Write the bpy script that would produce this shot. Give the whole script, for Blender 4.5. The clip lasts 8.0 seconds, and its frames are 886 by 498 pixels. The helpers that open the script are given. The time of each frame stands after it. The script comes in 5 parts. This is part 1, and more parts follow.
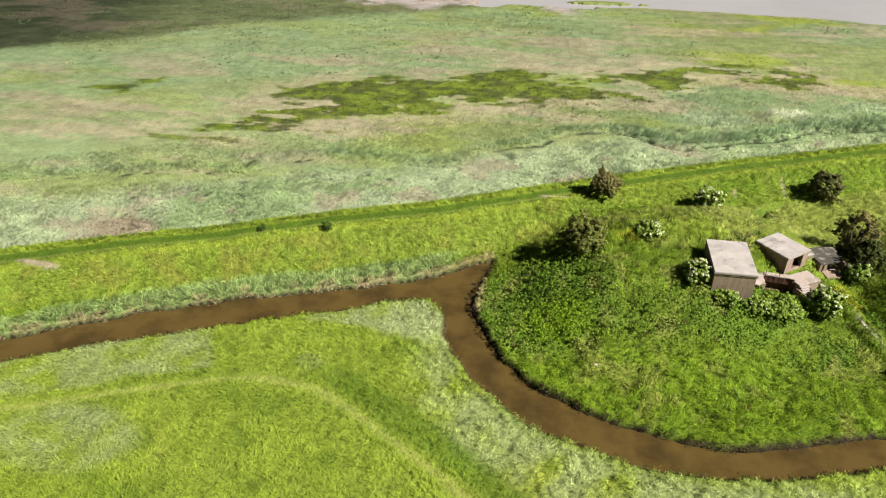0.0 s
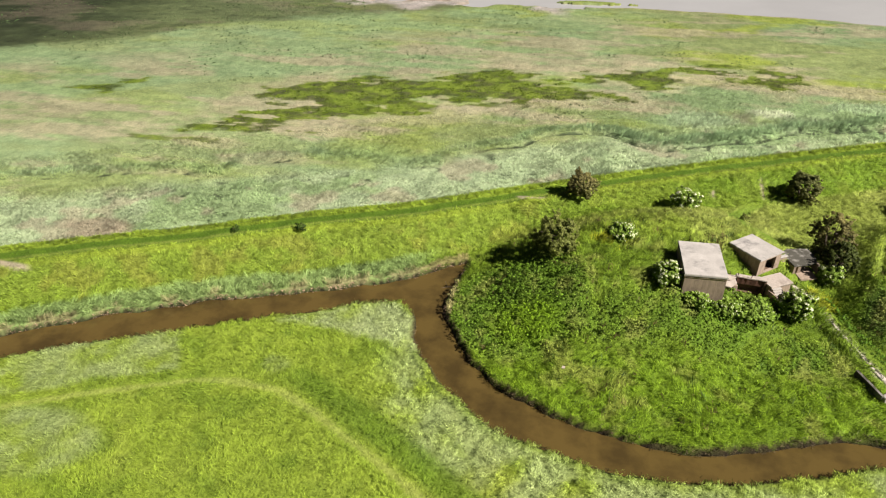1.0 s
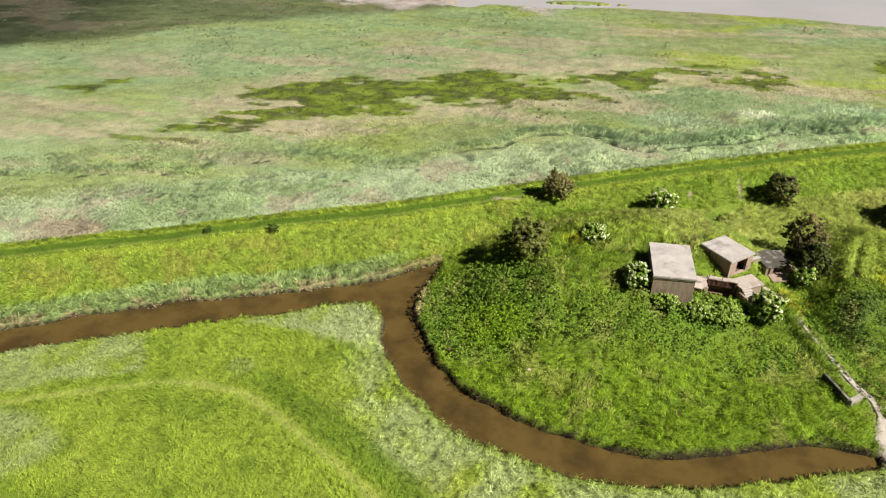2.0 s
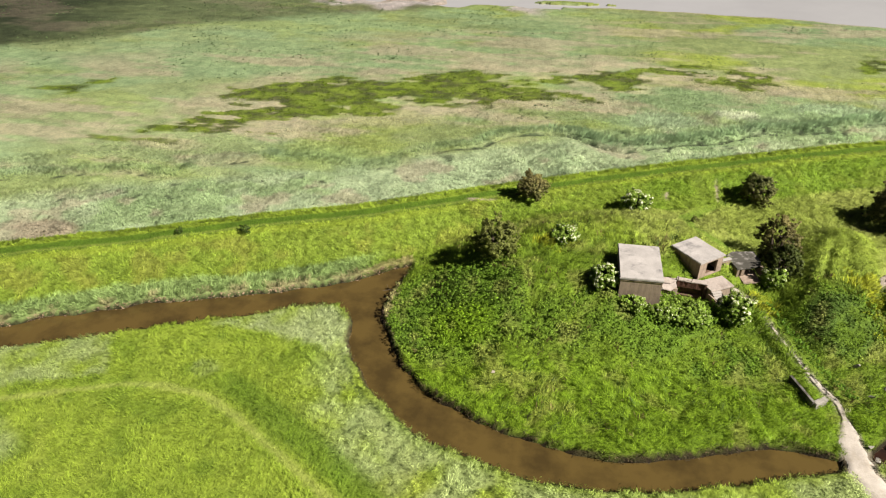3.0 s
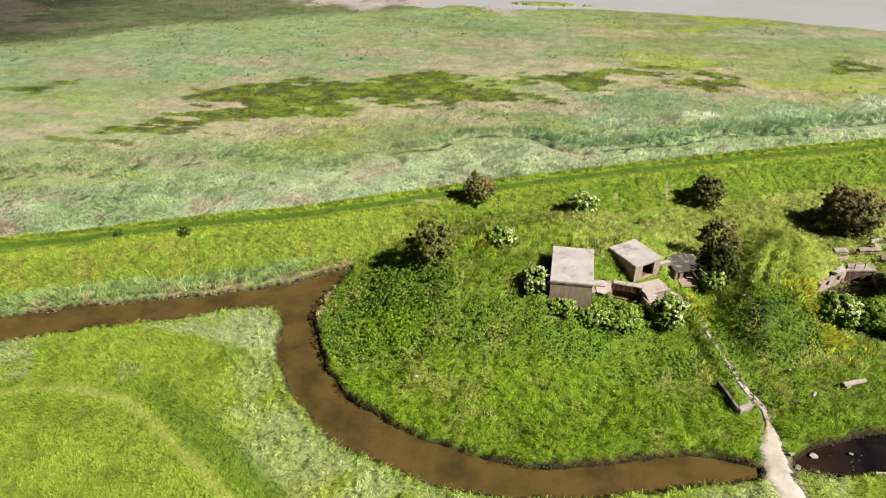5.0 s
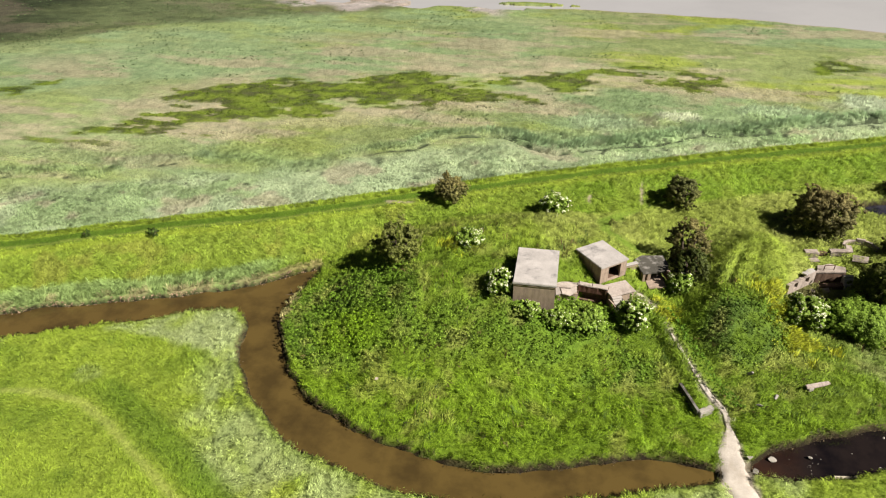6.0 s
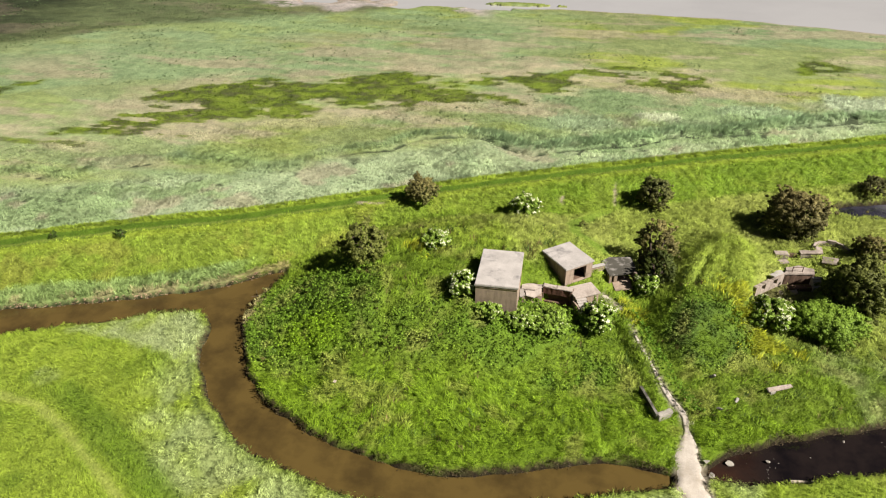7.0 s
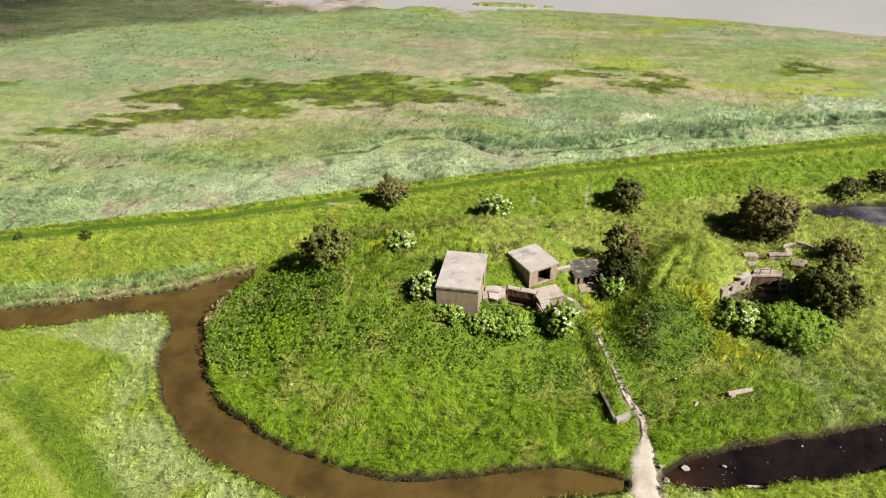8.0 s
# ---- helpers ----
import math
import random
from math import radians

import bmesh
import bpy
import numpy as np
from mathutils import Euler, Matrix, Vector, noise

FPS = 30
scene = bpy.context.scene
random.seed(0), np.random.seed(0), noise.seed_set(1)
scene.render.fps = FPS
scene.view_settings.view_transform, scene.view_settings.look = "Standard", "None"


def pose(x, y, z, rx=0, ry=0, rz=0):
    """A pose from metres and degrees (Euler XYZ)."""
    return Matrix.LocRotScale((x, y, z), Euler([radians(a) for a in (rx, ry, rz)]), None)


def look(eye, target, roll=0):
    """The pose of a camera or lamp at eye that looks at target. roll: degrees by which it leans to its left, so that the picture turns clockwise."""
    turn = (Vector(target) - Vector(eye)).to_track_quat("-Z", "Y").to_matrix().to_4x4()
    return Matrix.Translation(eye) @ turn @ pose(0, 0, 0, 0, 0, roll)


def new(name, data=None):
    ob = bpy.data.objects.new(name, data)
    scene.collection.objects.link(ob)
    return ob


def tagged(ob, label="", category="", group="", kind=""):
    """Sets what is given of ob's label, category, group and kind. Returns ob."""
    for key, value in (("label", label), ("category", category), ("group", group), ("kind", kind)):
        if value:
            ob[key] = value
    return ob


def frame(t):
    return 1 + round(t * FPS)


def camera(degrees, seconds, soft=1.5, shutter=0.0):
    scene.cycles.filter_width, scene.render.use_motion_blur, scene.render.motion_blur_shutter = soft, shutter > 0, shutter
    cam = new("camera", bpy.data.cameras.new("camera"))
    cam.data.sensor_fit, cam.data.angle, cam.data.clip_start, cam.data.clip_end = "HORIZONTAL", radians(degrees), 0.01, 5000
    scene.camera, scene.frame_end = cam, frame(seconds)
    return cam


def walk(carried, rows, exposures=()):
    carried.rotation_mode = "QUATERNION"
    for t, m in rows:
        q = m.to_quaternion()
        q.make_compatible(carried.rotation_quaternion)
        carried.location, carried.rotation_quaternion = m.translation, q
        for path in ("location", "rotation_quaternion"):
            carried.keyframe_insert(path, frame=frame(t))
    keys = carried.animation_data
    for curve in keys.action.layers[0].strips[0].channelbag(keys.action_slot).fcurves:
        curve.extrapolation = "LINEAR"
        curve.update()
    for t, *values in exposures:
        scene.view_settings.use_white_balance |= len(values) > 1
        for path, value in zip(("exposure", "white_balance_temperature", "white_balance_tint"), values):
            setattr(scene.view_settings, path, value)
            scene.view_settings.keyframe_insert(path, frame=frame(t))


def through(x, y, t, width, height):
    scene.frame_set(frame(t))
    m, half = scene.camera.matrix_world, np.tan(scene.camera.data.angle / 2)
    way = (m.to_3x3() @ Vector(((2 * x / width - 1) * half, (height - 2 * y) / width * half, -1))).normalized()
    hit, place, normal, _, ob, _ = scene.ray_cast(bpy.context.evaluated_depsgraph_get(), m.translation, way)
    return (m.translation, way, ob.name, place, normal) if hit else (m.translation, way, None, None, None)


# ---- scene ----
cam = camera(66.0, 8.0, soft=1.1)
PATH = [
    (0, (-16.731, -68.677, 52.176), (-25.472, -27.647, 24.969), -0.69),
    (0.5, (-15.017, -68.068, 52.133), (-23.781, -27.049, 24.917), -0.69),
    (1, (-13.252, -67.457, 52.076), (-22.048, -26.448, 24.856), -0.69),
    (1.5, (-11.439, -66.843, 52.005), (-20.277, -25.843, 24.786), -0.71),
    (2, (-9.585, -66.224, 51.923), (-18.47, -25.231, 24.708), -0.73),
    (2.5, (-7.693, -65.6, 51.829), (-16.631, -24.612, 24.623), -0.76),
    (3, (-5.768, -64.969, 51.725), (-14.762, -23.985, 24.531), -0.79),
    (3.5, (-3.815, -64.33, 51.612), (-12.866, -23.349, 24.433), -0.83),
    (4, (-1.839, -63.681, 51.491), (-10.947, -22.702, 24.329), -0.86),
    (4.5, (0.157, -63.021, 51.363), (-9.007, -22.042, 24.219), -0.90),
    (5, (2.168, -62.349, 51.229), (-7.049, -21.369, 24.105), -0.93),
    (5.5, (4.188, -61.664, 51.09), (-5.076, -20.681, 23.986), -0.95),
    (6, (6.213, -60.964, 50.948), (-3.092, -19.978, 23.864), -0.97),
    (6.5, (8.239, -60.249, 50.803), (-1.098, -19.257, 23.738), -0.99),
    (7, (10.261, -59.516, 50.656), (0.901, -18.517, 23.61), -0.99),
    (7.5, (12.275, -58.764, 50.509), (2.903, -17.757, 23.479), -0.98),
    (8, (14.275, -57.993, 50.363), (4.905, -16.977, 23.347), -0.96),
]
walk(cam, [(t, look(eye, target, roll)) for t, eye, target, roll in PATH])

# ---- world, sun and exposure ----
SUN_TO = Vector((1.0, -0.26, 0.98)).normalized()
world = bpy.data.worlds.new("sky")
scene.world = world
world.use_nodes = True
wn = world.node_tree.nodes
sky = wn.new("ShaderNodeTexSky")
sky.sky_type, sky.sun_disc = "NISHITA", False
sky.sun_elevation = math.asin(SUN_TO.z)
sky.sun_rotation = math.atan2(SUN_TO.x, SUN_TO.y)
sky.air_density, sky.dust_density = 1.0, 3.0
world.node_tree.links.new(sky.outputs[0], wn["Background"].inputs[0])
wn["Background"].inputs[1].default_value = 0.008
sun = new("sun", bpy.data.lights.new("sun", "SUN"))
sun.data.energy, sun.data.angle, sun.data.color = 5.0, radians(0.6), (1.0, 0.94, 0.84)
sun.matrix_world = look((60, -20, 80), Vector((60, -20, 80)) - SUN_TO)
scene.view_settings.exposure = 1.22


# ---- numbers and noise ----
def hash2(i, j, seed):
    v = np.sin(i * 127.1 + j * 311.7 + seed * 74.7) * 43758.5453
    return v - np.floor(v)


def vnoise(x, y, size, seed=0):
    """Smooth noise from 0 to 1, with cells of that size in metres."""
    x, y = (0.86 * x - 0.51 * y) / size + 1000.3, (0.51 * x + 0.86 * y) / size + 1000.7
    i, j = np.floor(x), np.floor(y)
    u, v = x - i, y - j
    u, v = u * u * (3 - 2 * u), v * v * (3 - 2 * v)
    a = hash2(i, j, seed) * (1 - u) + hash2(i + 1, j, seed) * u
    b = hash2(i, j + 1, seed) * (1 - u) + hash2(i + 1, j + 1, seed) * u
    return a * (1 - v) + b * v


def fbm(x, y, size, seed=0, octaves=4):
    total, weight, amp = 0, 0, 1.0
    for k in range(octaves):
        total = total + amp * vnoise(x * (1 if k % 2 == 0 else 0.97), y, size / 2**k, seed + 11 * k)
        weight += amp
        amp *= 0.55
    return total / weight


def domes(x, y, size, seed=0):
    """Rounded tussocks of about that size: 1 on their tops, 0 in the creases between them."""
    x, y = (0.86 * x - 0.51 * y) / size + 1000.3, (0.51 * x + 0.86 * y) / size + 1000.7
    i, j = np.floor(x), np.floor(y)
    best = np.full(x.shape, 9.0)
    for a in (-1, 0, 1):
        for b in (-1, 0, 1):
            px = i + a + 0.1 + 0.8 * hash2(i + a, j + b, seed)
            py = j + b + 0.1 + 0.8 * hash2(i + a, j + b, seed + 5)
            best = np.minimum(best, (x - px) ** 2 + (y - py) ** 2)
    return np.clip(1 - best / 0.62, 0, 1)


def lump(x, y, size, seed=0):
    """Uneven vegetation from 0 to 1: large tussocks, small ones on them, and a little noise."""
    u, v = x + 0.5 * size * (vnoise(x, y, size * 0.8, seed + 3) - 0.5), y + 0.5 * size * (vnoise(x, y, size * 0.8, seed + 4) - 0.5)
    return 0.48 * domes(u, v, size, seed) + 0.30 * domes(u, v, size * 0.43, seed + 1) + 0.22 * fbm(x, y, size * 2.2, seed + 2, 3)


def step(x, a, b):
    t = np.clip((x - a) / (b - a), 0, 1)
    return t * t * (3 - 2 * t)


def mix(a, b, w):
    return a * (1 - w) + b * w


def smax(a, b, k):
    h = np.clip(0.5 + 0.5 * (a - b) / k, 0, 1)
    return b * (1 - h) + a * h + k * h * (1 - h)


def along(x, y, line):
    """Distance to a polyline, signed by side (left of its way: plus), and the place along it, counted in its points."""
    best, side, place = np.full(x.shape, 1e9), np.zeros(x.shape), np.zeros(x.shape)
    for k in range(len(line) - 1):
        (ax, ay), (bx, by) = line[k], line[k + 1]
        dx, dy = bx - ax, by - ay
        s = np.clip(((x - ax) * dx + (y - ay) * dy) / (dx * dx + dy * dy), 0, 1)
        d = np.hypot(x - ax - s * dx, y - ay - s * dy)
        near = d < best
        cross = dx * (y - ay) - dy * (x - ax)
        best, side, place = np.where(near, d, best), np.where(near, np.sign(cross), side), np.where(near, k + s, place)
    return best, side, place


def outside(x, y, ring):
    """Signed distance to a closed outline, plus outside it."""
    best, inside = np.full(x.shape, 1e9), np.zeros(x.shape, bool)
    for k in range(len(ring)):
        (ax, ay), (bx, by) = ring[k - 1], ring[k]
        dx, dy = bx - ax, by - ay
        s = np.clip(((x - ax) * dx + (y - ay) * dy) / (dx * dx + dy * dy + 1e-9), 0, 1)
        best = np.minimum(best, np.hypot(x - ax - s * dx, y - ay - s * dy))
        cut = (ay > y) != (by > y)
        inside ^= cut & (x < dx * (y - ay) / (by - ay + 1e-12) + ax)
    return np.where(inside, -best, best)


def rounded(line, closed=False, cuts=3):
    """A polyline with its corners rounded (Catmull-Rom)."""
    p = np.array(line, float)
    n, out = len(p), []
    for k in range(n if closed else n - 1):
        if closed:
            a, b, c, d = p[k - 1], p[k], p[(k + 1) % n], p[(k + 2) % n]
        else:
            a, b, c, d = p[max(k - 1, 0)], p[k], p[k + 1], p[min(k + 2, n - 1)]
        for q in range(cuts):
            t = q / cuts
            out.append(0.5 * (2 * b + (c - a) * t + (2 * a - 5 * b + 4 * c - d) * t * t + (3 * b - a - 3 * c + d) * t**3))
    if not closed:
        out.append(p[-1])
    return [tuple(v) for v in out]


# ---- plan ----
NORTH_BANK = [(-140, -48), (-110, -33), (-90, -23.5), (-80.7, -19.1), (-70, -12.8), (-58, -6.9), (-44.7, -2.1), (-37.9, 0.6), (-32.5, 3.6), (-28.3, 6.9), (-26.2, 8.4)]
ISLAND_BANK = [(-25.8, 6.8), (-26.4, 4), (-27.1, 0.6), (-27, -1.8), (-26, -5), (-24.4, -8), (-22, -11.3), (-20, -13.3), (-17.3, -15.5), (-14, -17), (-10, -18.5), (-6, -19.4),
               (-2, -19.8), (1, -19.7), (4.5, -18.9), (8, -17.7), (11, -16.4), (13.5, -15.5), (16.5, -15.1), (19, -15.2), (21.2, -15.7)]
SOUTH_BANK = [(20.8, -17.0), (19, -17.7), (17, -18.6), (14.2, -19.8), (11, -21.0), (8, -22.0), (5.5, -22.8), (3, -23.3), (0.5, -23.7), (-2, -23.9), (-5, -24.0), (-8, -23.7), (-11, -23.0),
              (-14.5, -22.0), (-17.6, -20.8), (-20.6, -19.2), (-24, -16.3), (-26.3, -13.7), (-28.3, -10.7), (-29.6, -8.0), (-30.4, -5.2), (-31.8, -3.1), (-34, -2.6), (-36.6, -3.4),
              (-43, -6.4), (-49.1, -9.2), (-55.2, -11.7), (-61.1, -14.2), (-66.5, -17.2), (-72, -19.8), (-77, -22.6), (-90, -28.5), (-110, -38), (-140, -53)]
MOAT = rounded(NORTH_BANK + ISLAND_BANK + SOUTH_BANK, True, 2)
POND = rounded([(24.2, -14.4), (25.1, -13.4), (26.4, -12.2), (28.2, -11.2), (30.8, -10), (36.2, -7.7), (41.7, -5.3), (45.5, -3.6), (52, -0.5), (60, 3), (70, 9),
                (70, 1), (60, -4), (50, -7.6), (43.6, -10), (40, -11.5), (35, -13.3), (30.1, -14.7), (27.7, -15.3), (24.4, -15.6)], True, 2)
FAR_POND = rounded([(47, 37.2), (48.6, 39.6), (53, 41.2), (59, 42.5), (68, 44.5), (78, 44), (76, 34), (66, 30), (57, 33.6), (52, 35.9), (48.6, 35.4)], True, 2)
MIDSTREAM = [(-140, -51), (-100, -31), (-77, -21), (-60, -12), (-45, -4.7), (-33, 0), (-29, -5), (-24, -13), (-16, -18.6), (-6, -21.7), (3, -21.3), (12, -18.5), (22, -16.3), (30, -12.5), (45, -6.5), (60, -1), (90, 10)]
CREST = [(-160, -42), (-110, -19), (-75, -3.6), (-61.5, 2.0), (-48.5, 8.3), (-34.1, 14.0), (-19.4, 21.6), (-3.6, 29.7), (13.4, 37.4), (31.4, 45.4), (47.1, 51.5), (66, 59.5), (100, 73), (160, 95)]
PLATEAU = [(-12.5, 3), (-11, -1), (-4, -0.4), (-0.6, 0.2), (1.8, 3.2), (4.6, 6.3), (7.0, 8.6), (9.3, 13), (8.5, 15.5), (3, 17.5), (-8, 14), (-12, 9)]
PIT = [(31.2, 9.6), (31.9, 12.35), (35.6, 15.65), (39.5, 16.3), (40.6, 13.6), (37, 11.4), (34, 9.8)]
BERM = [(31.5, 14), (34.8, 16.2), (39.6, 17.0), (41, 18.6), (45, 20.2), (45.4, 24.2), (41, 24.2), (35.4, 21.6), (32, 18)]
KNOLL = [(22.6, 5.2), (24.3, 3.2), (27.4, 4.4), (29.5, 8.2), (30.4, 12), (31, 18.5), (29.5, 20.5), (25.5, 17), (23.4, 10)]
FOOTPATH = [(26, -28), (24.2, -21.5), (22.6, -17), (22.5, -14), (22.6, -10.5), (22.4, -8.4), (21, -6), (19.6, -2.2), (18.3, 0.9), (17.2, 3.8), (15.8, 6.0), (14.2, 7.2)]
PATH_HEIGHT = [0.6, 0.6, 0.5, 0.5, 0.55, 0.6, 0.7, 0.85, 1.15, 1.65, 2.15, 2.5]
PATH_WIDE = [1.6, 1.9, 2.8, 2.4, 0.6, 0.95, 0.7, 0.42, 0.36, 0.32, 0.5, 0.6]
LANE = [(14.5, 30), (12.3, 28), (10.4, 25.4), (9.9, 21.5), (10.3, 18.6), (12.2, 16.6), (14.2, 15.6)]
FIELD_TRACK = [(-90, -37), (-71.8, -29.1), (-61.8, -24.7), (-51.1, -20.4), (-46.3, -19.5), (-40.9, -20.1), (-36.5, -22.2), (-30.8, -25.6), (-25.1, -29.1), (-18, -34), (-10, -41)]
CREEK = [(-110, 15), (-94, 20), (-78, 25), (-74, 23), (-70, 25), (-68.5, 30), (-58, 33.5), (-49, 34.2), (-41, 33), (-35, 35.5), (-34.4, 39), (-28, 43.5), (-22.8, 45.6), (-19, 51), (-11, 53.8), (-7.4, 53.4), (-3.2, 50), (1.5, 48),
         (10.5, 52.5), (18.5, 55.5), (25.8, 60.4), (32, 62), (39.3, 64.3), (46, 68), (59, 73.4), (68, 75.4), (95, 84)]
PATCH = [(-87, 41), (-81, 41.6), (-73, 45.8), (-64.5, 50), (-51.5, 57), (-36.4, 62.7), (-25.5, 65.6), (-17.4, 70.6), (-7.4, 71), (-2.6, 71), (-4, 73.6), (-13.7, 75.2), (-16.3, 78.2), (-22, 83.4), (-29.7, 86.3), (-36.4, 82),
         (-45, 79.3), (-55.4, 76), (-64.4, 74), (-72, 69.7), (-81.6, 64.5), (-78.4, 60.9), (-70.4, 61.7), (-67.2, 58.4), (-69.3, 53.7), (-80, 51)]
EAST_PATCH = [(-17, 79), (-10.2, 82.2), (-4.5, 84.3), (0, 79.4), (4.1, 81.8), (8, 88.7), (14.2, 89.4), (20.5, 87.6), (26, 85), (32.7, 88), (34.4, 94.5), (23.7, 95.3), (16, 97), (9.4, 95.2), (-6, 90), (-13.3, 85.3)]
WEST_PATCH = [(-126, 57.6), (-120, 62.4), (-113.6, 64.8), (-110.6, 69.4), (-107, 69), (-107.6, 65.6), (-111.6, 62.6), (-114.6, 57), (-121, 57)]
FAR_PATCH = [(52.5, 106.7), (59.4, 111.3), (64, 108.7), (68.3, 105), (63.3, 101), (56, 99.7)]
WATER, SEA = 0.0, 0.4
SEEN_NEAR = [(-64, -44), (-20, -39), (14, -33), (47, -20), (54, 4), (68, 52), (72, 70), (-98, 20), (-104, -8)]


def places(x, y):
    """What the plan says of each place: distances to waters, bank, path and the rest."""
    f = {}
    wob = (fbm(x, y, 3.5, 3, 3) - 0.5) * 1.1
    f["moat"], f["pond"], f["far"] = outside(x, y, MOAT), outside(x, y, POND), outside(x, y, FAR_POND)
    f["water"] = np.minimum(np.minimum(f["moat"], f["pond"]), f["far"]) + wob
    d, side, _ = along(x, y, CREST)
    f["bank"] = d * side
    d, side, _ = along(x, y, MIDSTREAM)
    f["south"] = -d * side
    f["path"], f["path_side"], at = along(x, y, FOOTPATH)
    f["path_z"] = np.interp(at, range(len(FOOTPATH)), PATH_HEIGHT)
    f["path_w"] = np.interp(at, range(len(FOOTPATH)), PATH_WIDE) * 0.5
    f["mound"], f["knoll"] = outside(x, y, PLATEAU), outside(x, y, KNOLL)
    shore = 150.5 - 0.0017 * np.clip(x + 2, 0, 400) ** 2 + np.clip(-20 - x, 0, 500) * 0.06
    f["shore"] = y - shore + (fbm(x, y, 14, 31, 3) - 0.5) * np.where(x < -15, 30, 3)
    spit = np.hypot((x + 13) / 11, (y - 155) / 1.7) + (fbm(x, y, 3, 33, 3) - 0.5) * 0.9
    f["shore"] = np.where(spit < 1, -4.0, f["shore"])
    return f


def ground_z(x, y, f):
    b = f["bank"]
    z = 0.62 + 0.35 * (fbm(x, y, 9, 5, 4) - 0.5) + 0.16 * (vnoise(x, y, 1.4, 18) - 0.5) + 0.25 * step(b, 4, 9)
    z = np.where((b < 0) & (f["south"] < 0), z + 0.5 * step(-f["south"], 18, 34), z)
    z = z + np.interp(b, [-8.5, -6.5, -1.2, 0, 3.5, 4.2, 8.0], [0, 0.2, 2.35, 2.6, 2.6, 2.2, 0]) * (1 + 0.1 * (fbm(x, y, 7, 8, 3) - 0.5))
    rough = 0.5 * (fbm(x, y, 4, 9, 4) - 0.5) + 0.34 * (vnoise(x, y, 1.5, 19) - 0.5)
    z = smax(z, 5.15 - 0.40 * np.maximum(f["mound"] - 0.5, -1.5) + rough, 0.9)
    z = smax(z, 3.3 + 0.085 * np.clip(y - 4, 0, 13) - 0.58 * np.maximum(f["knoll"] - 0.3, -0.8) + rough, 0.7)
    z = smax(z, 2.98 - 0.12 * np.clip(y - 15, 0, 7) - 0.45 * np.maximum(outside(x, y, BERM), 0) + 0.3 * rough, 0.3)
    for cx, cy, rx, ry, depth in ((9.0, 4.1, 2.0, 1.75, 2.25), (6.0, 3.8, 1.5, 1.5, 2.9), (11.9, 5.8, 2.3, 1.9, 3.7), (11.9, 3.0, 1.5, 1.3, 2.7), (16.6, 9.2, 2.2, 2.4, 2.6), (38.6, 18.8, 3.2, 1.3, 1.45), (42.6, 22.2, 1.7, 1.5, 1.7)):
        r = np.hypot((x - cx) / rx, (y - cy) / ry)
        z = mix(z, np.minimum(z, depth), 1 - step(r, 0.85, 1.35))
    z = mix(np.minimum(z, 1.3), z, step(outside(x, y, PIT), 0.1, 0.65))
    d, _, _ = along(x, y, [(24.3, 9.0), (25.6, 12.5), (27.2, 16.5)])
    z = z - 0.7 * (1 - step(d, 0.1, 0.45))
    z = z + 0.55 * (1 - step(np.hypot((x - 20.05) / 0.75, (y + 7.9) / 1.35), 0.6, 1.15))
    w = f["path_w"]
    z = mix(f["path_z"], z, step(f["path"], w + 0.4, w + 1.4))
    z = np.minimum(z, np.interp(f["water"], [-3, -1, -0.25, 0.1, 0.4, 2.0, 5.0, 7], [-1.2, -0.9, -0.4, 0.55, 0.8, 1.1, 2.6, 30]))
    d, _, _ = along(x, y, CREEK)
    z = z - (0.12 + 0.38 * step(x, -30, -12)) * (1 - step(d + (fbm(x, y, 5, 14, 2) - 0.5) * 1.2, 0.3, 0.9)) * step(b, 6, 9)
    z = mix(z, -0.6 - 0.02 * np.clip(f["shore"], 0, 60), step(f["shore"], -2, 5))
    return z


def rgb(*v):
    return np.array(v, float)


MEADOW, LUSH, STRAW = rgb(0.262, 0.350, 0.040), rgb(0.118, 0.205, 0.018), rgb(0.44, 0.38, 0.13)
SILVER, MOWN = rgb(0.35, 0.41, 0.19), rgb(0.092, 0.165, 0.012)
NETTLE, DARKWEED = rgb(0.094, 0.182, 0.015), rgb(0.100, 0.140, 0.010)
MUD, DUST, BUFF = rgb(0.022, 0.014, 0.008), rgb(0.26, 0.225, 0.18), rgb(0.38, 0.42, 0.11)


def weedy(x, y):
    """How far dark sea purslane covers the marsh at each place."""
    ragged_edge = (fbm(x * 0.5, y, 6, 58, 5) - 0.5) * 9 + (fbm(x * 0.5, y, 2.2, 68, 4) - 0.5) * 9
    main = np.minimum(outside(x, y, PATCH), outside(x, y, EAST_PATCH)) - 1.0 + ragged_edge + 7 * step(fbm(x * 0.4, y * 1.3, 3.6, 74, 4), 0.52, 0.68)
    small = np.minimum(outside(x, y, WEST_PATCH), outside(x, y, FAR_PATCH) + 5 * step(fbm(x * 0.5, y * 1.4, 3.0, 78, 3), 0.48, 0.62)) + ragged_edge * 0.6
    stray = fbm(x * 0.35, y, 5, 76, 4) - 0.012 * np.clip(outside(x, y, PATCH), 0, 30)
    return np.maximum.reduce([1 - step(main, -1.2, 1.2), 1 - step(small, -1.4, 0.8), step(stray, 0.66, 0.74) * (y > 36) * (y < 110) * 0.8])


